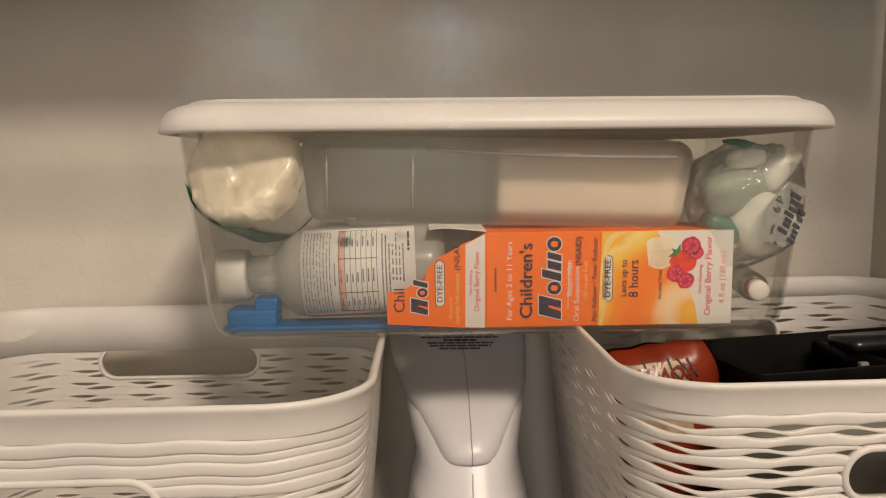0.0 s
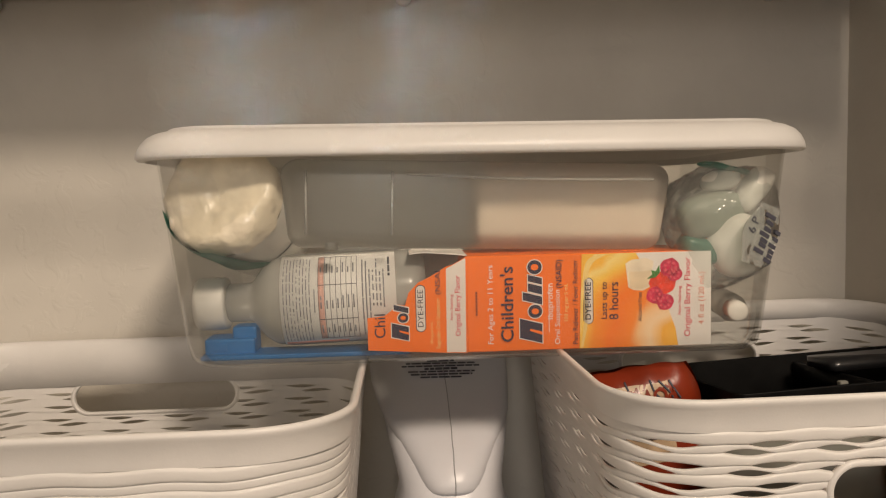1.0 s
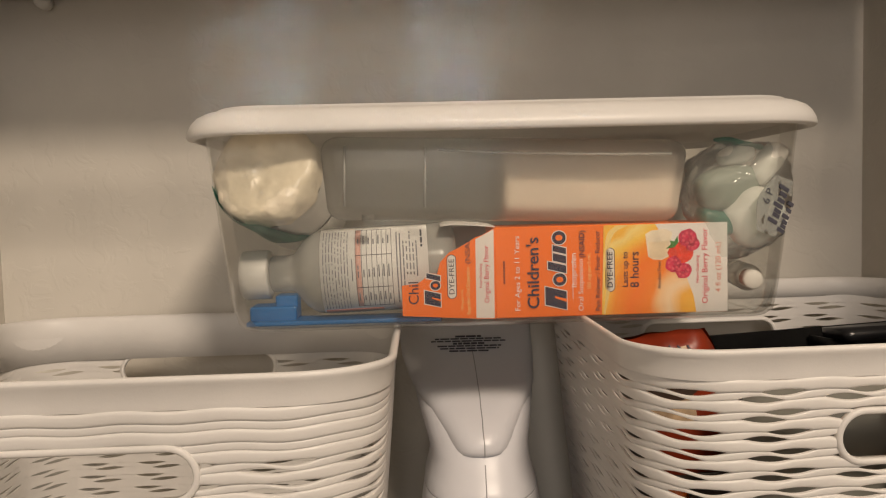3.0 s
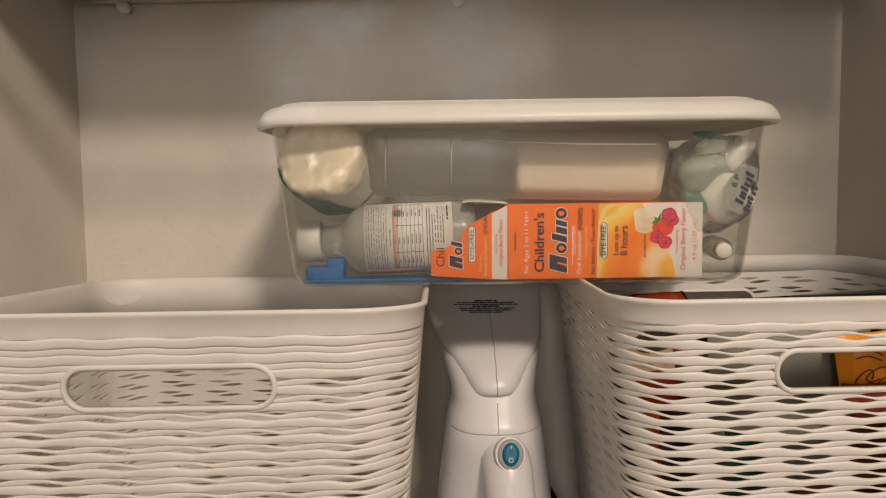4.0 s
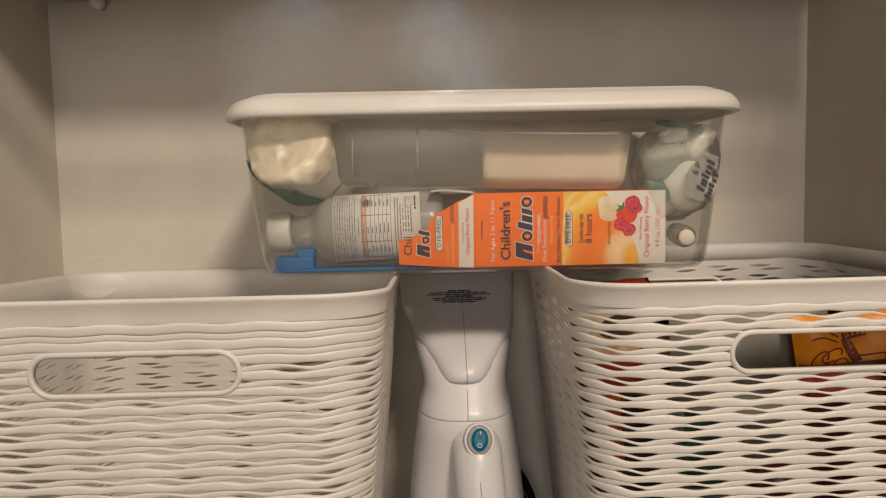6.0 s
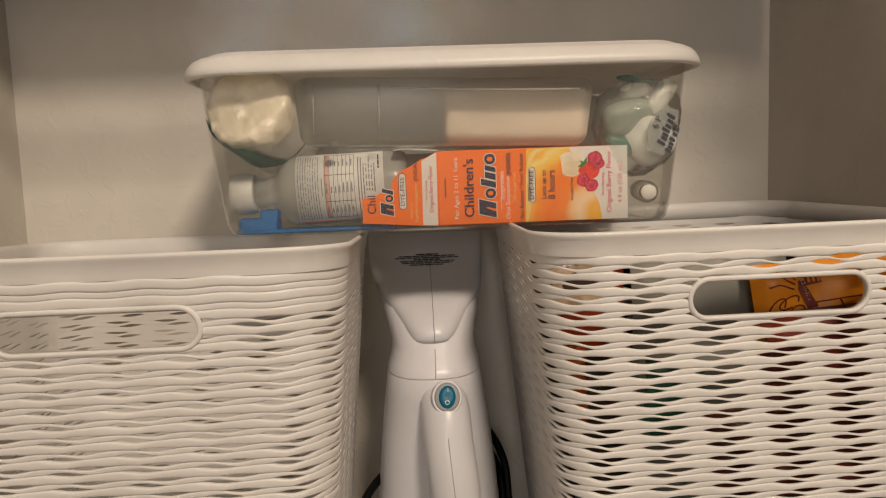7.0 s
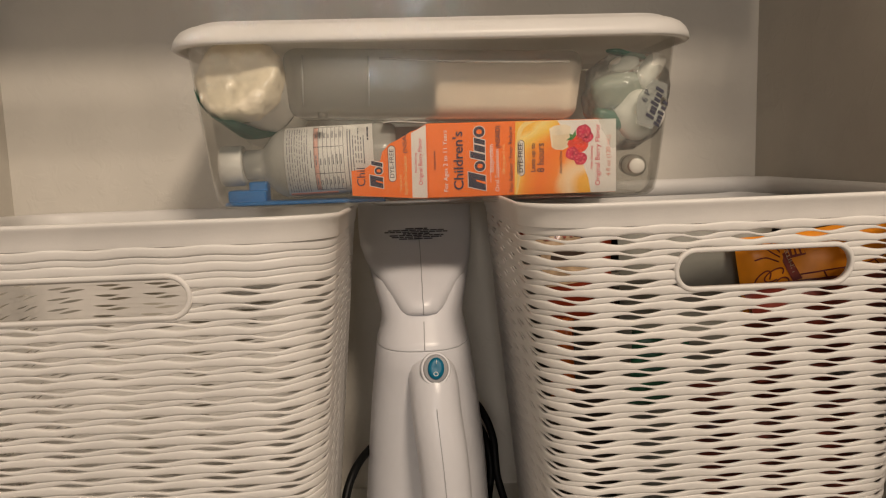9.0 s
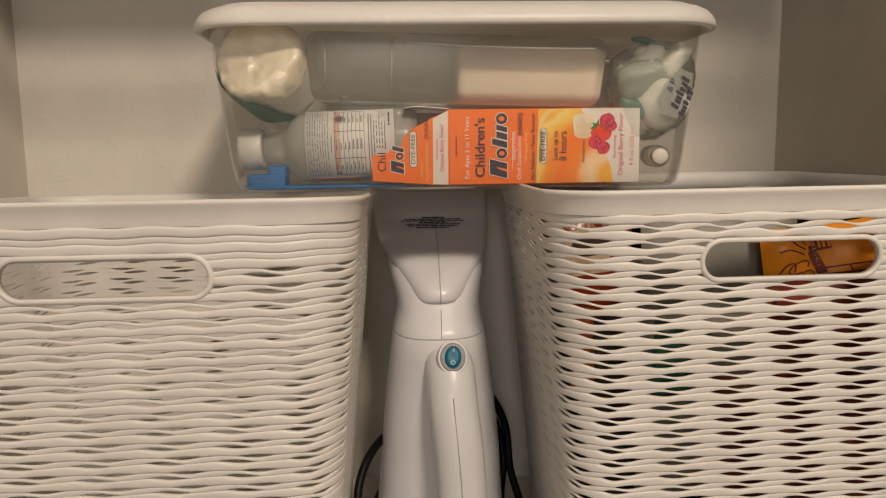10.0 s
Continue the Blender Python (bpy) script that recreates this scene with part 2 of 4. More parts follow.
def spline(points, n=60):
    """A smooth line through points (Catmull-Rom)."""
    p = [Vector(q) for q in points]
    p = [p[0] * 2 - p[1]] + p + [p[-1] * 2 - p[-2]]
    out = []
    segs = len(p) - 3
    for i in range(n + 1):
        f = min(i / n * segs, segs - 1e-6)
        k, t = int(f), f - int(f)
        a, b, c, d = p[k:k + 4]
        out.append(0.5 * (2 * b + (c - a) * t + (2 * a - 5 * b + 4 * c - d) * t * t + (3 * b - a - 3 * c + d) * t ** 3))
    return out


def lettering(text, size, mat, parent, at, name="lettering", squeeze=1.0, bold=0.0, width=None):
    """Words as a thin mesh; they run along local x, and their middle is at the pose."""
    cu = bpy.data.curves.new(name, "FONT")
    cu.body, cu.size, cu.align_x, cu.align_y = text, size, "CENTER", "CENTER"
    cu.offset = bold
    cu.resolution_u = 3
    tmp = bpy.data.objects.new(name, cu)
    scene.collection.objects.link(tmp)
    bpy.context.view_layer.update()
    me = bpy.data.meshes.new_from_object(tmp.evaluated_get(bpy.context.evaluated_depsgraph_get()))
    span = max(tmp.dimensions.x, 1e-6)
    bpy.data.objects.remove(tmp)
    if width:
        squeeze = width / span
    me.transform(Matrix.Diagonal((squeeze, 1, 1, 1)))
    me.materials.clear()
    me.materials.append(mat)
    ob = new(name, me)
    ob.parent = parent
    ob.matrix_basis = at
    return ob


def plate(name, outline, mat, parent, at=None, thick=0.0003, label=""):
    """A thin flat piece in the local xz plane from an outline of (x, z), its front towards -y."""
    n = len(outline)
    verts = [(x, -thick, z) for x, z in outline] + [(x, 0, z) for x, z in outline]
    faces = [tuple(range(n)), tuple(range(2 * n - 1, n - 1, -1))] + [(i, i + n, (i + 1) % n + n, (i + 1) % n) for i in range(n)]
    return add(name, verts, faces, mat, parent, label, False, at)


def oval(w, h, n=20, cx=0.0, cz=0.0):
    """Outline of a stadium or ellipse."""
    r = min(w, h) / 2
    pts = []
    for i in range(n):
        a = 2 * math.pi * i / n
        c, s_ = math.cos(a), math.sin(a)
        pts.append((cx + r * c + (w / 2 - r) * (1 if c > 0 else -1), cz + r * s_ + (h / 2 - r) * (1 if s_ > 0 else -1)))
    return pts


# ---- structure ----
X0, X1, Y1 = -0.388, 0.351, 0.605
slab("wall_back", (X0 - 0.1, Y1, -1.05), (X1 + 0.1, Y1 + 0.1, 1.5), WALL, "off-white painted textured closet back wall", category="wall")
slab("wall_left", (X0 - 0.1, 0.10, -1.05), (X0, Y1, 1.5), WALL, "off-white painted textured closet side wall", category="wall")
slab("wall_right", (X1, 0.08, -1.05), (X1 + 0.1, Y1, 1.5), WALL, "off-white painted textured closet side wall", category="wall")
slab("shelf_board", (X0, 0.20, -0.02), (X1, Y1, 0.0), SHELF, "white painted closet shelf under the baskets", 0.0, category="shelf")
slab("wall_front_left", (-1.6, 0.10, -1.05), (X0 - 0.1, 0.20, 1.5), ROOMPAINT, "plain beige room wall beside the closet")
slab("wall_front_right", (X1 + 0.1, 0.08, -1.05), (1.6, 0.20, 1.5), ROOMPAINT, "plain beige room wall beside the closet")
slab("wall_west", (-1.7, -2.5, -1.05), (-1.6, 0.20, 1.5), ROOMPAINT, "plain beige room wall")
slab("wall_east", (1.6, -2.5, -1.05), (1.7, 0.20, 1.5), ROOMPAINT, "plain beige room wall")
slab("wall_south", (-1.7, -2.6, -1.05), (1.7, -2.5, 1.5), ROOMPAINT, "plain beige room wall")
slab("floor", (-1.7, -2.6, -1.15), (1.7, Y1 + 0.1, -1.05), CARPET, "brown carpeted floor of the room", category="floor")
slab("ceiling", (-1.7, -2.6, 1.5), (1.7, Y1 + 0.1, 1.6), ROOMPAINT, "plain off-white ceiling", category="ceiling")

# ---- wire shelf above ----


def wire_shelf():
    z, y0, y1 = 0.570, 0.330, 0.595
    ob = empty("wire_shelf", pose(0, 0, 0), "white coated wire shelf fixed to the closet wall", "shelf")
    for name, y, zz, r in (("back_rod", y1, z - 0.004, 0.0032), ("middle_rod", 0.435, z - 0.004, 0.0032), ("front_rod", y0, z, 0.0045)):
        add(name, *tube([(X0 + 0.012, y, zz), (X1 - 0.012, y, zz)], r), WIRE, ob)
    wire = mesh_of("wire", *tube([(0, y0, z + 0.003), (0, y1, z + 0.003)], 0.0015, 6), WIRE)
    n = 52
    for i in range(n):
        w = new("wire", wire)
        w.parent = ob
        w.location = (X0 + 0.018 + (X1 - X0 - 0.036) * i / (n - 1), 0, 0)
    for x in (-0.334, -0.012, 0.282):
        clip = add("clip", *loft([round_rect(0.016, 0.012, 0.004, zz, 3, x, y1 + 0.002) for zz in (z + 0.006, z - 0.006)]), LIDWHITE, ob, "white plastic wall clip")
        add("clip_foot", *loft([[(x + k * math.cos(2 * math.pi * j / 12), y1 + d, z - 0.011 + k * 0.95 * math.sin(2 * math.pi * j / 12)) for j in range(12)] for k, d in ((0.0040, -0.006), (0.0062, -0.003), (0.0062, 0.006))]), LIDWHITE, clip)
    for x, s_ in ((X0, 1), (X1, -1)):
        add("end_bracket", *loft([[(x + s_ * d, 0.567 + k * math.cos(2 * math.pi * j / 14), z + 0.006 + k * math.sin(2 * math.pi * j / 14)) for j in range(14)] for k, d in ((0.011, 0.0), (0.011, 0.008), (0.008, 0.013))]), LIDWHITE, ob, "white plastic end bracket")
    return ob


wire_shelf()
# an unseen dark box added on the wire shelf, to shade the wall under it
tagged(part("fabric_box", box_bm(0.726, 0.196, 0.22, 0.006), material("shade_box_dark", (0.10, 0.085, 0.07), 0.9, vary=0.2, scale=300, bump=0.3, bump_scale=800), None, "unseen dark box added on the wire shelf to shade the wall", pose(-0.0185, 0.4975, 0.570 + 0.0046 + 0.11)), "", "box")

# ---- baskets ----
BW, BD, BH, BR, TAPER = 0.284, 0.262, 0.3135, 0.042, 0.092
HOLE_L, HOLE_R = 0.0460, 0.0108
CELL, PITCH, BAND = 23, 0.0094, 0.0148


def basket_ring(z, n_flat, n_arc):
    """Points, outward normals and run (in cells) round the basket at the height z, from the middle of the front."""
    inset = TAPER * (BH - z)
    w, d, r = BW - 2 * inset, BD - 2 * inset, BR
    fx, fy = w / 2 - r, d / 2 - r
    pts, nrm = [], []

    def line(a, b, nv, m):
        for i in range(m):
            f = i / m
            pts.append((a[0] + (b[0] - a[0]) * f, a[1] + (b[1] - a[1]) * f))
            nrm.append(nv)

    def arc(cx, cy, a0):
        for i in range(n_arc):
            a = radians(a0 + 90 * i / n_arc)
            pts.append((cx + r * math.cos(a), cy + r * math.sin(a)))
            nrm.append((math.cos(a), math.sin(a)))

    h = n_flat // 2
    line((0, -d / 2), (fx, -d / 2), (0, -1), h)
    arc(fx, -fy, 270)
    line((w / 2, -fy), (w / 2, fy), (1, 0), n_flat)
    arc(fx, fy, 0)
    line((fx, d / 2), (-fx, d / 2), (0, 1), n_flat)
    arc(-fx, fy, 90)
    line((-w / 2, fy), (-w / 2, -fy), (-1, 0), n_flat)
    arc(-fx, -fy, 180)
    line((-fx, -d / 2), (0, -d / 2), (0, -1), h)
    return np.array(pts), np.array(nrm)


def strand(kind, z0, hole_z, row, shut, hole_x):
    """One woven band round the basket. The lens-shaped gaps between bands are left where two bands draw apart."""
    nf, na = 84, 26
    p_ref, nrm = basket_ring(BH - 0.06, nf, na)
    step = np.linalg.norm(np.roll(p_ref, -1, 0) - p_ref, axis=1)
    run = np.concatenate(([0], np.cumsum(step)[:-1])) / step.sum() * CELL

    def gap(centre, half, height):
        x = (run - centre + 0.5) % 1.0 - 0.5
        return np.where(np.abs(x) < half, height * np.clip(np.cos(np.clip(x / half, -1, 1) * math.pi / 2), 0, 1) ** 0.9, 0.0)

    off = 0.04 * row
    front = np.clip(-nrm[:, 1], 0, 1)
    # shut: rows under the rim that are woven tight, with no gaps
    wide = (0.78 if shut else 0.95) * (0.68 + 0.32 * np.maximum(front, (0.9 if shut else 0.4) * np.clip(nrm[:, 1], 0, 1)))
    open_a, open_b = 0.0019 * wide, 0.0018 * wide
    wave = -0.0005 * np.sin(2 * math.pi * (run - off))
    a_gap, b_gap = (0 if row < shut else 1) * gap(off, 0.285, open_a), (0 if row < shut else 1) * gap(off + 0.265, 0.285, open_b)
    if kind == "thin":
        low, high, bulge, back = wave + a_gap, wave + 0.0036 - b_gap, 0.0008, 0.0011
    else:
        nxt = -0.0005 * np.sin(2 * math.pi * (run - off + 0.04))
        above = (0 if row - 1 < shut else 1) * gap(off - 0.04, 0.285, open_a)
        low, high, bulge, back = wave + 0.0036 + b_gap, nxt + PITCH - above, 0.0013, 0.0011
    low, high = low + z0 - 0.0001, high + z0 + 0.0001
    # the oval hand holes in front and back cut into the bands
    dx = np.abs(p_ref[:, 0] - np.where(nrm[:, 1] < 0, *hole_x)) - HOLE_L
    reach = np.sqrt(np.clip((HOLE_R + 0.0006) ** 2 - np.clip(dx, 0, None) ** 2, 0, None)) * (np.abs(nrm[:, 1]) > 0.9)
    top, bottom = hole_z + reach, hole_z - reach
    holed = reach > 0.0005
    inside = holed & (high < top) & (low > bottom)
    low = np.where(holed & (high >= top) & (low < top) & (low > bottom), top, low)
    high = np.where(holed & (low <= bottom) & (high > bottom) & (high < top), bottom, high)
    mid, half = (low + high) / 2, (high - low) / 2
    fat = (0.65 + 0.35 * half / half.max()) * (0.12 + 0.88 * np.clip(-nrm[:, 1], 0, 1) ** 0.7)
    ring = []
    for c, s_ in ((-1, 0.0), (-0.88, 0.70), (-0.52, 0.98), (0.50, 1.0), (0.88, 0.70), (1, 0.0), (1.05, -1), (-1.05, -1), (1.05, -1), (-1.05, -1)):
        z = mid + c * half
        out = TAPER * (z - (BH - 0.06)) + (s_ * bulge * fat if s_ >= 0 else s_ * back)
        ring.append(np.column_stack((p_ref[:, 0] + nrm[:, 0] * out, p_ref[:, 1] + nrm[:, 1] * out, z)))
    n, k = len(p_ref), len(ring)
    verts = np.stack(ring, 1).reshape(-1, 3)
    faces = []
    for i in range(n):
        j = (i + 1) % n
        if inside[i] or inside[j]:
            continue
        for m, q in ((0, 1), (1, 2), (2, 3), (3, 4), (4, 5), (5, 6), (8, 9), (7, 0)):
            faces.append((i * k + m, j * k + m, j * k + q, i * k + q))
    return verts.tolist(), faces


def hand_hole(side, hole_z, hole_x):
    """The flat oval bezel round a hand hole."""
    edge = [HOLE_L * f for f in np.linspace(1, -1, 13)[:-1]]
    outline = [(x, 0.0, 1.0) for x in edge]
    outline += [(-HOLE_L, -math.sin(a), math.cos(a)) for a in np.linspace(0, math.pi, 15)[:-1]]
    outline += [(-x, 0.0, -1.0) for x in edge]
    outline += [(HOLE_L, math.sin(a), -math.cos(a)) for a in np.linspace(0, math.pi, 15)[:-1]]
    rings = []
    for cx, nx, nz in outline:
        ring = []
        for dr, dn in ((-0.0002, -0.0024), (-0.0002, 0.0014), (0.0005, 0.0022), (0.0021, 0.0021), (0.0028, 0.0013), (0.0030, -0.0008), (0.0018, -0.0016), (0.0010, -0.0024)):
            r = HOLE_R + dr
            zz = hole_z + r * nz
            ring.append((hole_x + cx + r * nx, side * (-(BD / 2 - TAPER * (BH - zz)) - dn), zz))
        rings.append(ring)
    rings.append(rings[0])
    return loft(rings, False, False)


def basket(m, label, shut=0, hole_x=(0.0, 0.0), sag=0.0):
    """sag: how far the back of the rim hangs lower than its front."""
    ob = empty("storage_basket", m, label, "basket", "baskets on the shelf")
    hole_z = BH - 0.0432

    def bent(shape):
        return [(x, y, z - sag * (y / BD + 0.5) * z / BH) for x, y, z in shape[0]], shape[1]

    # rim band with a rolled lip and a smooth inner skirt
    skirt = BH - BAND - shut * PITCH
    prof = ((BH - BAND, 0.0005), (BH - 0.012, 0.0008), (BH - 0.004, 0.0012), (BH - 0.0025, 0.0026), (BH - 0.0006, 0.0022), (BH, 0.0008), (BH - 0.0006, -0.0008), (BH - 0.004, -0.0020), (skirt, -0.0020 - 0.0004 * shut), (skirt, -0.0016), (BH - BAND, -0.0016))
    rings = []
    for z, out in prof:
        p, nv = basket_ring(z, 40, 16)
        rings.append([(a[0] + b[0] * out, a[1] + b[1] * out, z) for a, b in zip(p, nv)])
    rings.append(rings[0])
    add("rim", *bent(loft(rings, False, False)), WHITE, ob)
    rows = int((BH - BAND - 0.012) / PITCH)
    for r in range(rows):
        z0 = BH - BAND - PITCH * (r + 1)
        for kind in ("thin", "thick"):
            add("band", *bent(strand(kind, z0, hole_z, r, shut, hole_x)), WHITE, ob)
    for side, x in ((1, hole_x[0]), (-1, hole_x[1])):
        add("hand_hole_bezel", *bent(hand_hole(side, hole_z, x)), WHITE, ob)
    zb = BH - BAND - PITCH * rows
    rings = []
    for z, out in ((zb + 0.001, 0.0), (0.002, 0.0), (0.0, -0.004), (0.0, -0.05), (0.004, -0.05), (0.004, -0.006), (zb + 0.001, -0.002)):
        p, nv = basket_ring(z, 40, 16)
        rings.append([(a[0] + b[0] * out, a[1] + b[1] * out, z) for a, b in zip(p, nv)])
    v, f = loft(rings, False, False)
    n = len(rings[0])
    f += [tuple(range(3 * n, 4 * n)), tuple(range(5 * n - 1, 4 * n - 1, -1))]
    add("base", *bent((v, f)), WHITE, ob)
    return ob


basket(pose(-0.030, 0.282, 0.001, 0, 0, 2.5) @ pose(-0.142, BD / 2 - 0.003, 0), "empty white plastic basket with woven wave pattern", 2, (0.002, -0.0125), 0.0105)
basket(pose(0.1945, 0.302, 0.0016, 0, -0.3, 2.5) @ pose(0.0215, BD / 2, 0) @ Matrix.Diagonal((0.94, 1, 1, 1)), "white plastic wave-weave basket filled with snack bags", 0, (0.0120, 0.0))

# ---- clear bin with lid ----
BIN = pose(0.029, 0.484, 0.3146, 0, 0, 2.5)


def clear_bin():
    ob = empty("storage_bin", BIN, "clear plastic storage bin with a white lid, resting across two baskets", "bin")
    top, W, D = 0.112, 0.354, 0.194

    def shell(off):
        rings = []
        for z, w, d, r in ((-0.003, W - 0.050, D - 0.036, 0.012), (-0.003, W - 0.040, D - 0.027, 0.018), (0.0, W - 0.031, D - 0.021, 0.022), (0.007, W - 0.026, D - 0.018, 0.025),
                           (0.014, W - 0.023, D - 0.016, 0.027), (0.06, W - 0.012, D - 0.009, 0.03), (0.100, W - 0.003, D - 0.003, 0.034), (top, W, D, 0.035)):
            rings.append(round_rect(w - 2 * off, d - 2 * off, max(r - off, 0.004), z + (off if z < 0.01 else 0), 8))
        return rings

    outer, inner = shell(0.0), shell(0.0013)
    v, f = loft(list(reversed(outer)) + inner, False, False)
    n = len(outer[0])
    k = len(outer)
    f += [tuple(range((k - 1) * n, k * n)), tuple(range(k * n + n - 1, k * n - 1, -1))]
    body = add("bin_body", v, f, CLEAR, ob, "clear slightly milky plastic body")
    add("foot", *loft([round_rect(W - t, D - 0.052, 0.014, z, 6) for z, t in ((-0.0056, 0.258), (-0.0052, 0.254), (-0.0028, 0.252))], True, False), CLEAR, body).visible_shadow = False
    lw, ld = 0.373, 0.213
    rings = []
    for z, dw, r in ((0.1078, 0.006, 0.040), (0.1080, 0.001, 0.044), (0.1092, -0.0010, 0.045), (0.1130, 0.0008, 0.044), (0.1165, 0.0045, 0.042), (0.1198, 0.0105, 0.039), (0.1222, 0.0190, 0.036), (0.1233, 0.0265, 0.033),
                     (0.1236, 0.0310, 0.031), (0.1248, 0.0330, 0.030), (0.1252, 0.0350, 0.029), (0.1252, 0.05, 0.026)):
        rings.append(round_rect(lw - dw, ld - dw, r, z, 10))
    under = [round_rect(lw - dw, ld - dw, r, z, 10) for z, dw, r in ((0.1221, 0.05, 0.026), (0.1213, 0.018, 0.036), (0.1183, 0.010, 0.040), (0.1078, 0.0095, 0.040))]
    v, f = loft(list(reversed(rings)) + list(reversed(under)))
    add("lid", v, f, LIDTHIN, ob, "white plastic snap lid")
    return ob


clear_bin()

# ---- garment steamer between the baskets ----


def egg(cx, front, back, rx, z, n=36, prow=0.0):
    """A ring in plan: half-width rx, from front to back; prow sharpens its front."""
    cy, ry = (front + back) / 2, (back - front) / 2
    pts = []
    for j in range(n):
        a = 2 * math.pi * j / n
        c, s_ = math.cos(a), math.sin(a)
        e = 0.75
        x = rx * math.copysign(abs(c) ** e, c)
        y = ry * math.copysign(abs(s_) ** e, s_)
        if s_ < 0:
            x *= 1 - prow * (-s_) ** 1.5
        pts.append((cx + x, cy + y, z))
    return pts


def steamer():
    ob = empty("garment_steamer", pose(0.0145, 0, 0.001), "white handheld garment steamer with a teal switch, standing between baskets", "garment steamer")
    body = [egg(-0.002, 0.440, 0.545, 0.050, 0.0), egg(-0.002, 0.432, 0.552, 0.0545, 0.004), egg(-0.001, 0.432, 0.552, 0.054, 0.04), egg(0, 0.430, 0.550, 0.0505, 0.09),
            egg(0, 0.426, 0.548, 0.0455, 0.14), egg(0, 0.423, 0.545, 0.041, 0.175), egg(0, 0.420, 0.543, 0.0385, 0.1935), egg(0, 0.4205, 0.5428, 0.0382, 0.1943)]
    add("body", *loft(body), GLOSSWHITE, ob)
    neck = [egg(0, 0.4207, 0.5428, 0.0383, 0.1945), egg(0, 0.4206, 0.543, 0.0384, 0.1955), egg(0, 0.4240, 0.545, 0.0366, 0.201), egg(0, 0.4290, 0.548, 0.0349, 0.208), egg(0, 0.4340, 0.554, 0.0344, 0.215),
            egg(-0.0005, 0.4390, 0.562, 0.0362, 0.223), egg(-0.001, 0.447, 0.575, 0.0392, 0.232), egg(-0.0015, 0.460, 0.585, 0.0425, 0.242), egg(-0.002, 0.480, 0.588, 0.0448, 0.249)]
    add("neck", *loft(neck), GLOSSWHITE, ob)
    head = [egg(0, 0.4420, 0.464, 0.0140, 0.2188), egg(0, 0.4352, 0.478, 0.0180, 0.2200, prow=0.06), egg(0, 0.4332, 0.500, 0.0215, 0.2232, prow=0.10), egg(0, 0.4350, 0.520, 0.0258, 0.2285, prow=0.14), egg(-0.0005, 0.4400, 0.545, 0.0312, 0.2345, prow=0.16),
            egg(-0.001, 0.4478, 0.570, 0.0372, 0.2405, prow=0.16), egg(-0.0015, 0.4580, 0.584, 0.0425, 0.2462, prow=0.12),
            egg(-0.002, 0.4665, 0.590, 0.0453, 0.2505, prow=0.09), egg(-0.003, 0.4790, 0.592, 0.0472, 0.2540, prow=0.06), egg(-0.005, 0.515, 0.594, 0.0515, 0.264, prow=0.03), egg(-0.006, 0.555, 0.596, 0.0540, 0.275), egg(-0.006, 0.572, 0.597, 0.0548, 0.286), egg(-0.006, 0.578, 0.597, 0.0545, 0.298), egg(-0.006, 0.582, 0.595, 0.048, 0.302)]
    add("steam_head", *loft(head), GLOSSWHITE, ob, "white slanted steam head with printed warning")
    # handle loop in front
    line = spline([(0.004, 0.462, 0.146), (0.006, 0.440, 0.172), (0.008, 0.422, 0.170), (0.010, 0.411, 0.146), (0.0140, 0.404, 0.11), (0.0165, 0.402, 0.06), (0.015, 0.410, 0.028), (0.003, 0.44, 0.0205), (0.002, 0.47, 0.0205)], 44)
    add("handle", *tube(line, 0.0190, 20, [0.90 + 0.10 * min(1, i / 10) for i in range(45)]), GLOSSWHITE, ob, "curved white grip")
    seat = pose(0.0100, 0.4085, 0.1842, -24, 6, 3)

    def pad(rx, rz, prof, n=28):
        return loft([[(k * rx * math.cos(2 * math.pi * j / n), -d, k * rz * math.sin(2 * math.pi * j / n)) for j in range(n)] for k, d in prof])

    add("switch_collar", *pad(0.0108, 0.0122, ((1.12, -0.008), (1.04, 0.0008), (0.97, 0.0014), (0.92, 0.0010))), GLOSSWHITE, ob, "", at=seat)
    sw = add("switch_plate", *pad(0.0096, 0.0108, ((1.0, -0.004), (1.0, 0.0016), (0.9, 0.0022), (0.3, 0.0022))), GREY, ob, "grey switch surround", at=seat)
    add("switch", *pad(0.0062, 0.0083, ((1.0, 0.0015), (1.0, 0.0034), (0.90, 0.0044), (0.55, 0.0047), (0.2, 0.0044))), TEAL, sw, "teal rocker switch")
    add("switch_mark", *tube([(0.0016 * math.cos(a * 0.35), -0.0049, -0.0044 + 0.0014 * math.sin(a * 0.35)) for a in range(19)], 0.00025, 6), LABEL, sw)
    add("switch_mark", *tube([(0, -0.0050, 0.0032), (0, -0.0050, 0.0062)], 0.0003, 6), LABEL, sw)
    # moulding seams and printed warning
    add("seam", *tube(spline([(-0.002, 0.545, 0.2722), (-0.0005, 0.515, 0.2640), (0.0005, 0.479, 0.2540), (0.001, 0.4664, 0.2505), (0.001, 0.4579, 0.2462), (0.0015, 0.4477, 0.2405), (0.0015, 0.4399, 0.2345), (0.002, 0.4349, 0.2285), (0.002, 0.4331, 0.2232), (0.002, 0.4351, 0.2200)], 40), 0.00035, 6), SEAM, ob)
    add("seam", *tube(spline([(0.002, 0.4339, 0.2150), (0.002, 0.4289, 0.208), (0.002, 0.4239, 0.201), (0.002, 0.4205, 0.1955)], 14), 0.00035, 6), SEAM, ob)
    add("seam", *tube(spline([(0.0100, 0.3935, 0.158), (0.0105, 0.3915, 0.150), (0.0120, 0.3880, 0.132), (0.0140, 0.3840, 0.11), (0.0154, 0.3825, 0.085), (0.0165, 0.3820, 0.06)], 14), 0.00025, 6), SEAM, ob)
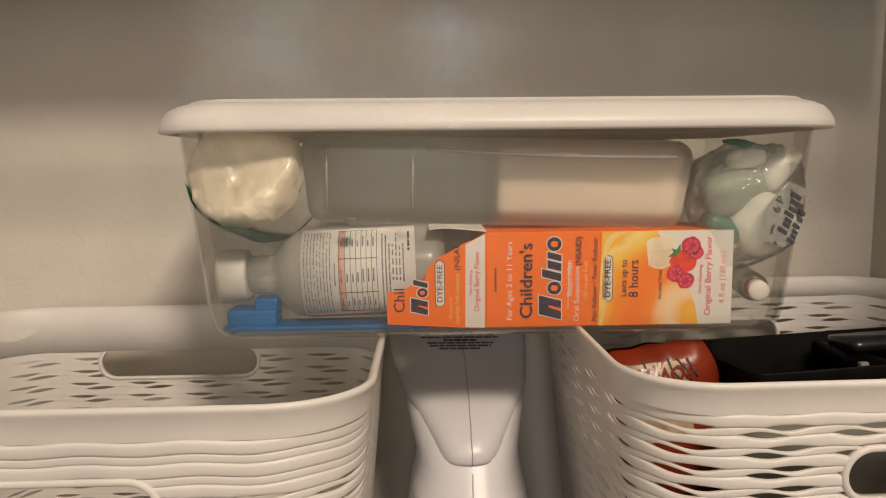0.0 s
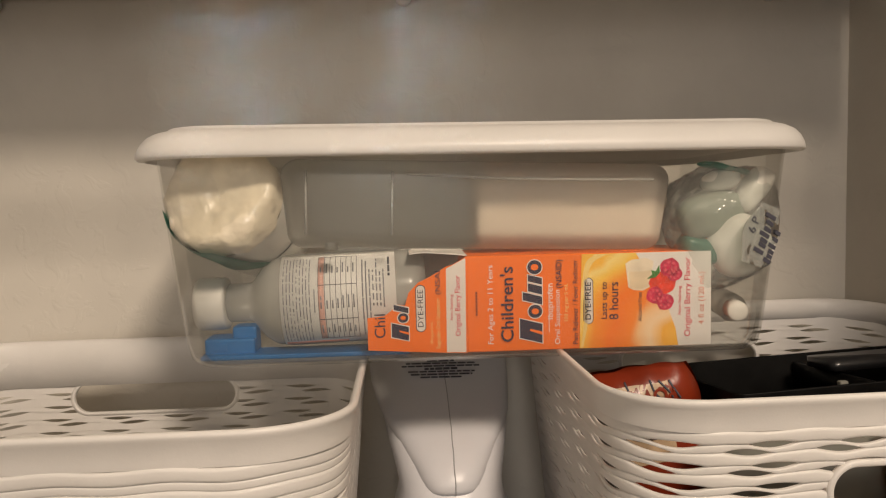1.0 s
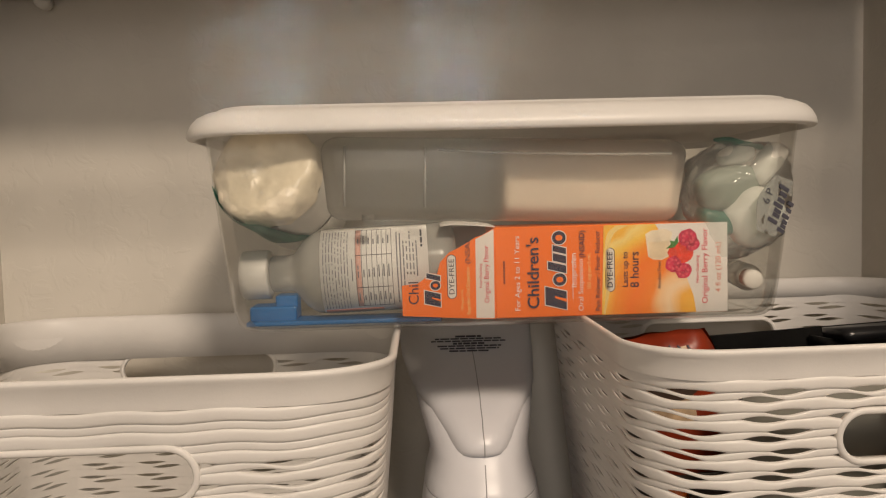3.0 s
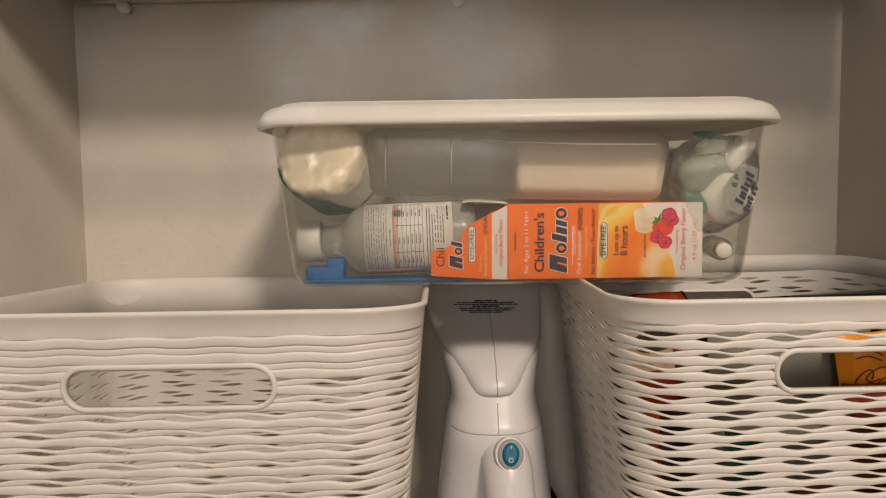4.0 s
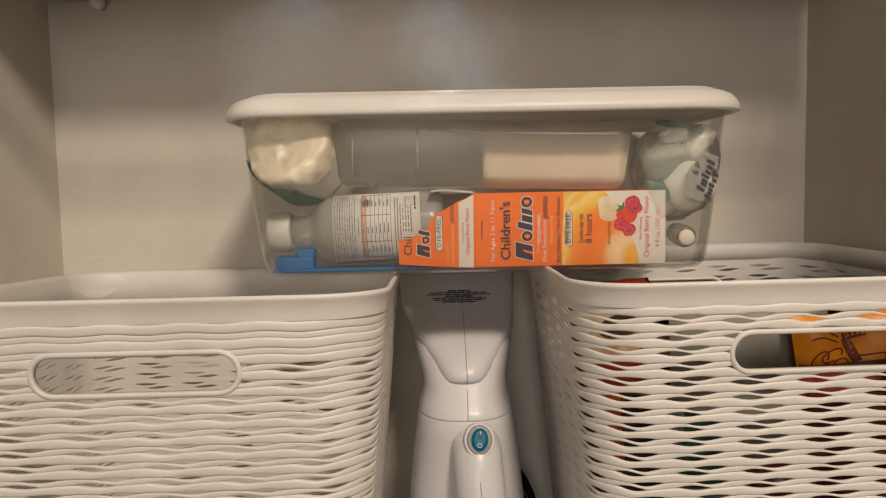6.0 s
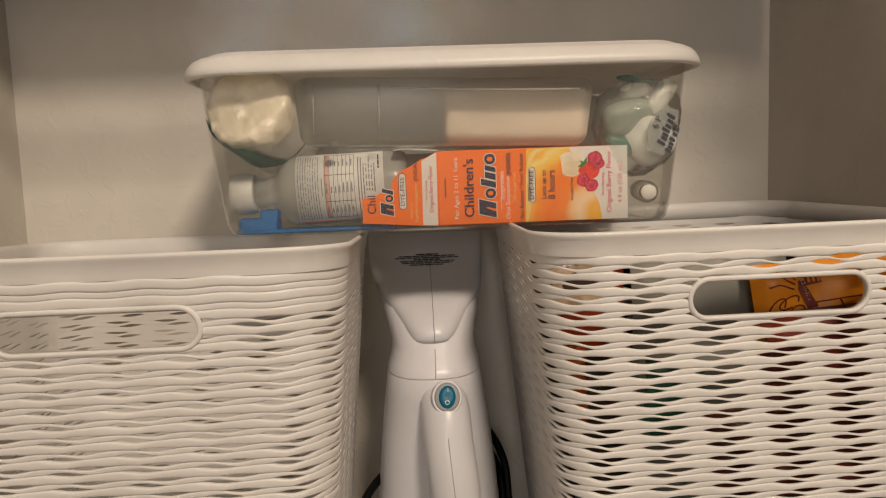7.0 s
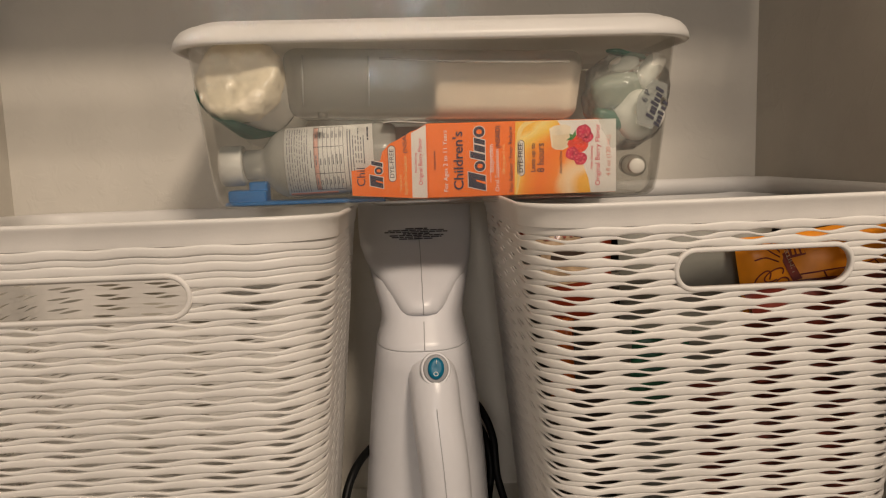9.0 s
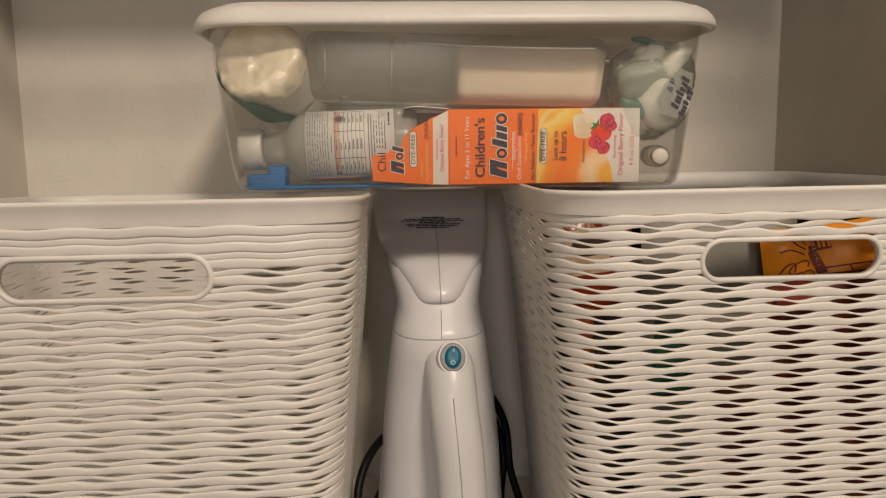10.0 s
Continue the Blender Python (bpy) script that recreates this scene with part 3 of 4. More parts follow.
    ring = egg(0, 0.4205, 0.5425, 0.0382, 0.1945)
    add("seam", *tube(ring + ring[:1], 0.0002, 6), SEAM, ob)
    tilt = pose(-0.004, 0.541, 0.2728, 15.5, 0, 0)
    rnd = random.Random(2)
    for i, (w, heavy) in enumerate(((0.020, 1), (0.052, 0), (0.058, 0), (0.024, 1), (0.048, 0), (0.044, 0), (0.030, 0))):
        y, x = 0.012 - i * 0.0042, -w / 2
        while x < w / 2:
            step = min(rnd.uniform(0.003, 0.008), w / 2 - x + 0.001)
            bm = box_bm(step, 0.0022 if heavy else 0.0012, 0.0006, 0)
            part("print_line", bm, INK, ob, "", tilt @ pose(x + step / 2, y, 0.0006), False)
            x += step + 0.0008
    return ob


steamer()

# ---- things in the bin ----


def inb(x, y, z, rx=0, ry=0, rz=0):
    """A pose in the place that shares the bin's slight turn."""
    return pose(x, y, z, 0, 0, 2.5) @ pose(0, 0, 0, rx, ry, rz)


def up(x, z, y=-0.0006, flip=0):
    """A pose for words that read upwards on a face towards -y."""
    return pose(x, y, z, 90, 0, 0) @ pose(0, 0, 0, 0, 0, 90 + flip)


def brand_bars(parent, x, z0, z1, wide, blocks, mat, lift=0.0001):
    """A plain mark of slanted blocks and rings in place of a brand name; blocks: share of the run and height of each."""
    run, z = sum(share for share, _ in blocks), z0
    for share, h in blocks:
        step = (z1 - z0) * share / run
        lean = wide * h * 0.26
        xa, xb = x + wide / 2 - wide * h, x + wide / 2
        ring = share > 1.1 and h < 0.7
        for grow, m, t in ((0.0005, CARDWHITE, 0.00012), (0.0, mat, 0.00018)):
            if ring:
                plate("brand_mark", oval(wide * h + 2 * grow, step * 0.86 + 2 * grow, 20, (xa + xb) / 2, z + step * 0.5 + lean * 0.5), m, parent, pose(0, -lift, 0), t)
            else:
                plate("brand_mark", [(xb + grow, z + step * 0.07 - grow), (xb + grow, z + step * 0.86 + grow), (xa - grow, z + step * 0.86 + lean + grow), (xa - grow, z + step * 0.07 + lean - grow)], m, parent, pose(0, -lift, 0), t)
        if ring:
            plate("brand_mark", oval(wide * h * 0.52, step * 0.38, 16, (xa + xb) / 2, z + step * 0.5 + lean * 0.5), ORANGE, parent, pose(0, -lift, 0), 0.00024)
        elif share > 1.9:
            plate("brand_mark", [(xb + 0.0002, z + step * 0.40), (xb + 0.0002, z + step * 0.54), (xa + wide * 0.45, z + step * 0.54 + lean * 0.55), (xa + wide * 0.45, z + step * 0.46 + lean * 0.55)], ORANGE, parent, pose(0, -lift, 0), 0.00024)
        z += step


def disc(cx, cz, rx, rz, n=18, wob=0.0, seed=0):
    rnd = random.Random(seed)
    return [(cx + rx * (1 + wob * rnd.uniform(-1, 1)) * math.cos(2 * math.pi * i / n), cz + rz * (1 + wob * rnd.uniform(-1, 1)) * math.sin(2 * math.pi * i / n)) for i in range(n)]


def swoosh(pts_a, pts_b, n=16):
    """An outline between two smooth edges."""
    a = spline([(x, 0, z) for x, z in pts_a], n)
    b = spline([(x, 0, z) for x, z in pts_b], n)
    return [(p.x, p.z) for p in a] + [(p.x, p.z) for p in reversed(b)]


def sunburst(centre):
    """Printed glow: rings of orange, yellow and cream round a point of the card."""
    m = bpy.data.materials.new("sunburst_print")
    m.use_nodes = True
    nt = m.node_tree
    b = nt.nodes["Principled BSDF"]
    b.inputs["Roughness"].default_value = 0.38
    tc = nt.nodes.new("ShaderNodeTexCoord")
    mp = nt.nodes.new("ShaderNodeMapping")
    mp.inputs["Location"].default_value = (-centre[0], 0, -centre[1])
    wob = nt.nodes.new("ShaderNodeTexNoise")
    wob.inputs["Scale"].default_value = 38
    ln = nt.nodes.new("ShaderNodeVectorMath")
    ln.operation = "LENGTH"
    ma = nt.nodes.new("ShaderNodeMath")
    ma.operation = "MULTIPLY_ADD"
    ma.inputs[1].default_value = 0.014
    ramp = nt.nodes.new("ShaderNodeValToRGB")
    cr = ramp.color_ramp
    stops = ((0.0, (0.95, 0.55, 0.06)), (0.20, (0.95, 0.46, 0.04)), (0.30, (0.95, 0.72, 0.46)), (0.40, (0.95, 0.58, 0.28)), (0.48, (0.95, 0.26, 0.02)), (0.66, (0.95, 0.20, 0.005)), (0.78, (0.95, 0.30, 0.012)), (0.88, (0.95, 0.60, 0.08)), (0.95, (0.95, 0.74, 0.25)), (1.0, (0.95, 0.52, 0.05)))
    cr.elements[0].color, cr.elements[1].color = (*stops[0][1], 1), (*stops[-1][1], 1)
    cr.elements[1].position = stops[-1][0]
    for p, c in stops[1:-1]:
        cr.elements.new(p).color = (*c, 1)
    sc = nt.nodes.new("ShaderNodeMath")
    sc.operation = "MULTIPLY"
    sc.inputs[1].default_value = 14.8
    nt.links.new(tc.outputs["Object"], mp.inputs[0])
    nt.links.new(tc.outputs["Object"], wob.inputs["Vector"])
    nt.links.new(mp.outputs[0], ln.inputs[0])
    nt.links.new(wob.outputs["Fac"], ma.inputs[0])
    nt.links.new(ln.outputs["Value"], ma.inputs[2])
    nt.links.new(ma.outputs[0], sc.inputs[0])
    nt.links.new(sc.outputs[0], ramp.inputs["Fac"])
    nt.links.new(ramp.outputs["Color"], b.inputs["Base Color"])
    return m


def carton():
    L, H = 0.1385, 0.0535
    ob = empty("medicine_carton", inb(0.0235, 0.4045, 0.3142), "torn orange medicine carton lying on its side in the bin", "carton")
    part("carton_body", box_bm(L, 0.052, H, 0.0006, 1), ORANGE, ob, "", pose(L / 2, 0.0265, H / 2), smooth=False)
    # printed front: white right end, yellow sweeps, picture of fruit and a cup
    X = lambda u: (u - 5) / 707 * L
    Z = lambda v: (693 - v) / 281 * H
    face = pose(0, 0, 0)
    plate("white_panel", [(X(600), 0.0003), (L - 0.0003, 0.0003), (L - 0.0003, H - 0.0003), (X(480), H - 0.0003), (X(560), Z(540))], CARDWHITE, ob, face, 0.00007)
    plate("sunburst_print", [(X(326), 0.0004), (X(614), 0.0004), (X(606), Z(640)), (X(585), Z(580)), (X(548), Z(510)), (X(490), H - 0.0004), (X(334), H - 0.0004)], sunburst((X(600), Z(664))), ob, face, 0.00010)
    plate("sweep", swoosh([(X(330), 0.0006), (X(340), Z(600)), (X(336), Z(500)), (X(345), Z(440)), (X(372), H - 0.0006)], [(X(336), 0.0006), (X(352), Z(600)), (X(348), Z(500)), (X(366), Z(440)), (X(410), H - 0.0006)]), PALEYELLOW, ob, face, 0.00015)
    plate("printed_cup", [(X(460), Z(445)), (X(468), Z(515)), (X(484), Z(524)), (X(510), Z(526)), (X(530), Z(516)), (X(542), Z(440)), (X(520), Z(430)), (X(478), Z(434))], CUPPRINT, ob, face, 0.00017)
    plate("printed_cup_liquid", [(X(470), Z(470)), (X(474), Z(518)), (X(500), Z(524)), (X(528), Z(512)), (X(534), Z(468))], PALECUP, ob, face, 0.00020)
    plate("printed_strawberry", disc(X(568), Z(505), 0.0078, 0.0066, 18, 0.06, 1), STRAW, ob, face, 0.00022)
    for i, (u, v, r) in enumerate(((590, 460, 0.0056), (545, 540, 0.0050), (575, 562, 0.0050), (602, 478, 0.0045))):
        b = plate("printed_raspberry", disc(X(u), Z(v), r, r * 0.95, 14, 0.1, 3 + i), BERRY, ob, face, 0.00025)
        for k in range(7):
            a = k * 0.9 + i
            plate("printed_seed", disc(X(u) + r * 0.55 * math.cos(a), Z(v) + r * 0.55 * math.sin(a), r * 0.17, r * 0.17, 8), PINK, b, face, 0.00028)
    plate("printed_leaf", [(X(522), Z(492)), (X(538), Z(478)), (X(534), Z(466)), (X(548), Z(470)), (X(558), Z(452)), (X(560), Z(474)), (X(548), Z(488))], LEAF, ob, face, 0.00028)
    plate("oval_badge", oval(0.0058, 0.0262, 28, X(352), Z(552)), NAVY, ob, face, 0.00013)
    plate("oval_badge", oval(0.0050, 0.0254, 28, X(352), Z(552)), CARDWHITE, ob, face, 0.00015)
    for text, u, v0, v1, size, mat, bold in (
            ("For Ages 2 to 11 Years", 72, 440, 670, 0.0044, PALEINK, 0.0), ("Children's", 121, 445, 665, 0.0098, NAVY, 0.00012),
            ("Ibuprofen", 243, 497, 602, 0.0042, PALEINK, 0.0), ("Oral Suspension", 263, 516, 676, 0.0042, PALEINK, 0.0), ("(NSAID)", 268, 428, 511, 0.0046, NAVY, 0.00004),
            ("100 mg per 5 mL", 288, 500, 610, 0.0030, PALEYELLOW, 0.0), ("Pain Reliever / Fever Reducer", 315, 430, 678, 0.0040, NAVY, 0.0), ("DYE-FREE", 352, 497, 607, 0.0046, NAVY, 0.00004),
            ("Lasts up to", 398, 498, 606, 0.0046, NAVY, 0.00004), ("8 hours", 427, 498, 608, 0.0074, NAVY, 0.00004), ("Alcohol Free", 502, 530, 616, 0.0030, NAVY, 0.0),
            ("Non-Staining", 618, 515, 600, 0.0027, PINK, 0.0), ("Original Berry Flavor", 641, 432, 666, 0.0050, PINK, 0.0), ("4 fl oz (120 mL)", 682, 474, 630, 0.0046, SALMON, 0.0)):
        lettering(text, size, mat, ob, up(X(u), Z((v0 + v1) / 2), -0.0004), width=(v1 - v0) / 281 * H, bold=bold)
    brand_bars(ob, X(187), Z(676), Z(430), 0.0125, ((2.4, 1.0), (1.5, 0.62), (1.0, 0.86), (1.0, 0.62), (0.8, 0.62), (1.6, 0.64)), NAVY)
    plate("printed_rule", [(X(238), Z(640)), (X(239.5), Z(640)), (X(239.5), Z(500)), (X(238), Z(500))], PALEINK, ob, face, 0.00013)
    for k in range(8):
        plate("fine_print", [(X(30), Z(585 - k * 9)), (X(35), Z(585 - k * 9)), (X(35), Z(579 - k * 9)), (X(30), Z(579 - k * 9))], MAROON, ob, face, 0.00013)
    # torn end: the rest of the front panel, its grey inside and a lifted top strip
    A = lambda u: (u - 988) / 1.63 / 438 * L
    B = lambda v: (703 - v) / 285 * H
    torn = [(A(706), B(682)), (A(706), B(588)), (A(752), B(584)), (A(770), B(572)), (A(790), B(552)), (A(812), B(556)), (A(822), B(520)), (A(850), B(490)), (A(880), B(476)), (A(905), B(462)), (A(930), B(446)), (A(950), B(440)), (A(990), B(418)), (A(988), B(703)), (A(930), B(700))]
    fl = plate("torn_panel", torn, ORANGE, ob, pose(0, 0.0006, 0, 0, 0, 4) @ pose(0, 0, 0), 0.0005, "torn orange card panel")
    plate("torn_white_strip", [(A(928), B(698)), (A(930), B(452)), (A(986), B(422)), (A(984), B(701))], CARDWHITE, fl, pose(0, -0.0005, 0), 0.0001)
    plate("oval_badge", oval(0.0056, 0.026, 28, A(856), B(566)), NAVY, fl, pose(0, -0.0005, 0), 0.00015)
    plate("oval_badge", oval(0.0048, 0.0252, 28, A(856), B(566)), CARDWHITE, fl, pose(0, -0.0005, 0), 0.0002)
    for text, u, v, w, size, mat in (("Chil", 742, 612, 0.0130, 0.0085, NAVY), ("DYE-FREE", 856, 566, 0.0205, 0.0044, NAVY), ("(NSAI", 906, 492, 0.0130, 0.0042, NAVY), ("Original Berry Flavor", 962, 562, 0.0335, 0.0042, PINK), ("Non-Staining", 944, 566, 0.014, 0.0022, PINK), ("Ibuprofen Oral Suspension", 905, 612, 0.0275, 0.0034, PALEYELLOW), ("100 mg per 5 mL", 886, 640, 0.012, 0.0022, PALEYELLOW)):
        lettering(text, size, mat, fl, up(A(u), B(v), -0.00085), width=w)
    brand_bars(fl, A(797), B(662), B(560), 0.0092, ((2.4, 1.0), (1.5, 0.62), (0.9, 0.86)), NAVY, 0.00055)
    add("inside_panel", *loft([[(A(845), 0.046, 0.001), (0.0, 0.050, 0.001), (0.0, 0.051, 0.001), (A(845), 0.047, 0.001)], [(A(800), 0.046, H), (0.0, 0.050, H), (0.0, 0.051, H), (A(800), 0.047, H)]]), KRAFT, ob, "grey inner card", False)
    strip = spline([(A(828), 0.004, H + 0.0014), (A(870), 0.003, H + 0.0022), (A(930), 0.002, H + 0.0014), (0.0005, 0.001, H + 0.0003)], 14)
    add("lifted_edge", *loft([[(p.x, p.y, p.z), (p.x, p.y + 0.045, p.z + 0.001), (p.x, p.y + 0.045, p.z + 0.0016), (p.x, p.y, p.z + 0.0006)] for p in strip]), CARDWHITE, ob, "", False)
    return ob


carton()


def cyl_patch(x0, x1, a0, a1, r, n=14):
    """A patch of a cylinder round the x axis; angle 0 faces -y, and 90 is up."""
    rings = []
    for i in range(n + 1):
        a = radians(a0 + (a1 - a0) * i / n)
        c, s_ = math.cos(a), math.sin(a)
        rings.append([(x0, -r * c, r * s_), (x1, -r * c, r * s_), (x1, -(r - 0.0002) * c, (r - 0.0002) * s_), (x0, -(r - 0.0002) * c, (r - 0.0002) * s_)])
    return loft(rings)


def bottle():
    ob = empty("medicine_bottle", inb(-0.1312, 0.4290, 0.3412, 0, -1.6, 0), "clear plastic medicine bottle with white cap lying on its side", "bottle")
    turn = pose(0, 0, 0, 0, 90, 0)
    prof = [(0.0100, 0.018), (0.0112, 0.019), (0.0112, 0.030), (0.0118, 0.0325), (0.0160, 0.0355), (0.0215, 0.0400), (0.0252, 0.0460), (0.0264, 0.0530), (0.0264, 0.122), (0.0256, 0.1285), (0.0232, 0.1318), (0.004, 0.131)]
    add("bottle_body", *spin(prof, 36), BOTTLEP, ob, "clear milky body", at=turn).visible_shadow = False
    add("syrup", *spin([(0.002, 0.033), (0.0110, 0.035), (0.0200, 0.0405), (0.0238, 0.0465), (0.0250, 0.054), (0.0250, 0.121), (0.0236, 0.1275), (0.004, 0.1292)], 32), SYRUP, ob, "cloudy pale syrup", at=turn).visible_shadow = False
    cap = []
    n = 72
    for r, z in ((0.011, 0.0002), (0.0136, 0.0004), (0.0146, 0.0016), (0.0149, 0.003), (0.0149, 0.0165), (0.0146, 0.0175), (0.0120, 0.0178)):
        cap.append([((r + (0.00025 if j % 2 and 0.0025 < z < 0.017 else 0)) * math.cos(2 * math.pi * j / n), (r + (0.00025 if j % 2 and 0.0025 < z < 0.017 else 0)) * math.sin(2 * math.pi * j / n), z) for j in range(n)])
    add("cap", *loft(cap), LIDWHITE, ob, "ribbed white cap", at=turn)
    lab = add("label", *cyl_patch(0.0510, 0.1150, -66, 76, 0.0266, 24), LABEL, ob, "white printed dosing label")
    K = lambda u: 0.0510 + (u - 455) / 330 * 0.0640
    R = 0.02668
    rnd = random.Random(4)

    def bar(u0, u1, a0, a1, mat, name="print_line"):
        add(name, *cyl_patch(K(u0), K(u1), a0, a1, R, max(2, int(abs(a1 - a0) / 9))), mat, lab)

    for i in range(9):
        u, a = 464 + i * 9.2, -54
        while a < 62:
            step = rnd.uniform(8, 24)
            bar(u, u + 2.6, a, min(a + step, 64), PALEGREY)
            a += step + 2.2
    bar(551, 554, -10, 18, PALEGREY)
    bar(563, 580, -52, 66, PALEPINK, "table_head")
    for u in (563, 581, 597, 613, 628, 643, 658, 673):
        bar(u, u + 1.6, -52, 66, INK, "table_rule")
    for a in (-52, -20, 22, 66):
        add("table_rule", *cyl_patch(K(563), K(674), a, a + 0.8, R, 1), INK, lab)
    for u in (569, 586, 602, 617, 632, 647, 662):
        for a in (-40, -6, 38):
            bar(u, u + 4, a, a + rnd.uniform(8, 16), PALEGREY)
    for i in range(7):
        a0 = -50 if i < 3 else -8
        bar(688 + i * 10, 692 + i * 10, a0 + rnd.uniform(0, 6), rnd.uniform(36, 58), PALEGREY)
    bar(763, 769, 30, 60, INK)
    bar(460, 640, -66, -58, SALMON, "red_stripe")
    return ob


bottle()


def lumpy(rings, amp, scale, seed):
    """Crumples rings of points a little."""
    off = Vector((seed * 3.7, seed * 1.3, seed * 2.1))
    return [[tuple(Vector(p) + amp * noise.noise_vector(Vector(p) * scale + off)) for p in r] for r in rings]


def wrapped_roll():
    ob = empty("wrapped_roll", inb(-0.1085, 0.3920, 0.4045) @ pose(0, 0, 0, -17, 0, -12), "white roll in crinkled plastic wrap with a green band", "paper roll")
    n = 40

    def ring(r, y):
        return [(1.03 * r * math.cos(2 * math.pi * j / n), y, r * 0.98 * math.sin(2 * math.pi * j / n)) for j in range(n)]

    front = [ring(r, y) for r, y in ((0.002, 0.004), (0.005, 0.0035), (0.008, 0.003), (0.011, 0.002), (0.014, 0.0015), (0.017, 0.001), (0.020, 0.0008), (0.0225, 0.001), (0.025, 0.0012), (0.0275, 0.0025), (0.0295, 0.005), (0.0308, 0.009), (0.031, 0.016))]
    add("wrapped_end", *loft(lumpy(lumpy(front, 0.0024, 70, 2), 0.0022, 150, 4), True, False), TISSUE, ob)
    add("wrap_film", *loft(lumpy([ring(r, y) for r, y in ((0.0306, 0.0155), (0.0308, 0.030), (0.0308, 0.047))], 0.0010, 60, 3), False, False), SOAP, ob)

    def arc(r, y, a0, a1):
        return [(1.03 * r * math.cos(a0 + (a1 - a0) * j / 24), y, r * 0.98 * math.sin(a0 + (a1 - a0) * j / 24)) for j in range(25)]

    band = [arc(r, y, radians(192 + 22 * f), radians(268 + 34 * f)) for f, r, y in ((0.0, 0.0312, 0.005), (0.3, 0.0324, 0.012), (0.6, 0.0324, 0.032), (1.0, 0.0322, 0.047))]
    add("green_band", *loft(lumpy(band, 0.0012, 60, 3), False, False, False), GREEN, ob, "dark green printed band")
    add("roll_body", *loft([ring(r, y) for r, y in ((0.0312, 0.046), (0.0312, 0.070), (0.028, 0.076), (0.006, 0.077))], False, True), SOAP, ob)
    return ob


wrapped_roll()


def rounded_block(w, d, h, r, n=5, taper=0.0):
    """A block with all edges round."""
    rings = []
    for k in range(n + 1):
        a = radians(-90 + 90 * k / n)
        rings.append(round_rect(w - 2 * r * (1 - math.cos(a)) - taper, d - 2 * r * (1 - math.cos(a)) - taper, max(r * (0.35 + 0.65 * math.cos(a)), 0.0008), -h / 2 + r + r * math.sin(a), n))
    for k in range(n + 1):
        a = radians(90 * k / n)
        rings.append(round_rect(w - 2 * r * (1 - math.cos(a)), d - 2 * r * (1 - math.cos(a)), max(r * (0.35 + 0.65 * math.cos(a)), 0.0008), h / 2 - r + r * math.sin(a), n))
    return loft(rings)


def travel_case():
    ob = empty("plastic_case", inb(0.0292, 0.432, 0.3955, 0, 1.7, 0), "frosted clear plastic travel case holding a cream block", "case")
    add("case_shell", *rounded_block(0.2130, 0.070, 0.048, 0.009, 6, 0.006), FROST, ob).visible_shadow = False
    for x in (-0.0920, -0.0465):
        add("rib", *tube([(x, -0.0352, -0.016), (x, -0.0354, 0.018)], 0.0007, 8), PALERIB, ob)
    add("rim_line", *tube(spline([(-0.039, -0.0356, 0.0165), (0.0, -0.0358, 0.0150), (0.05, -0.0358, 0.0145), (0.095, -0.0355, 0.0150)], 20), 0.0008, 8), PALERIB, ob)
    add("nub", *tube([(-0.079, -0.031, -0.0205), (-0.079, -0.031, -0.0242)], 0.0035, 14), FROST, ob)
    return ob


travel_case()
cream_block = tagged(add("cream_block", *rounded_block(0.104, 0.040, 0.036, 0.005, 5), BANDAGE, None, "cream paper-wrapped block inside the plastic case", True, inb(0.0812, 0.4360, 0.3935, 0, 1.7, 0)), "", "block")


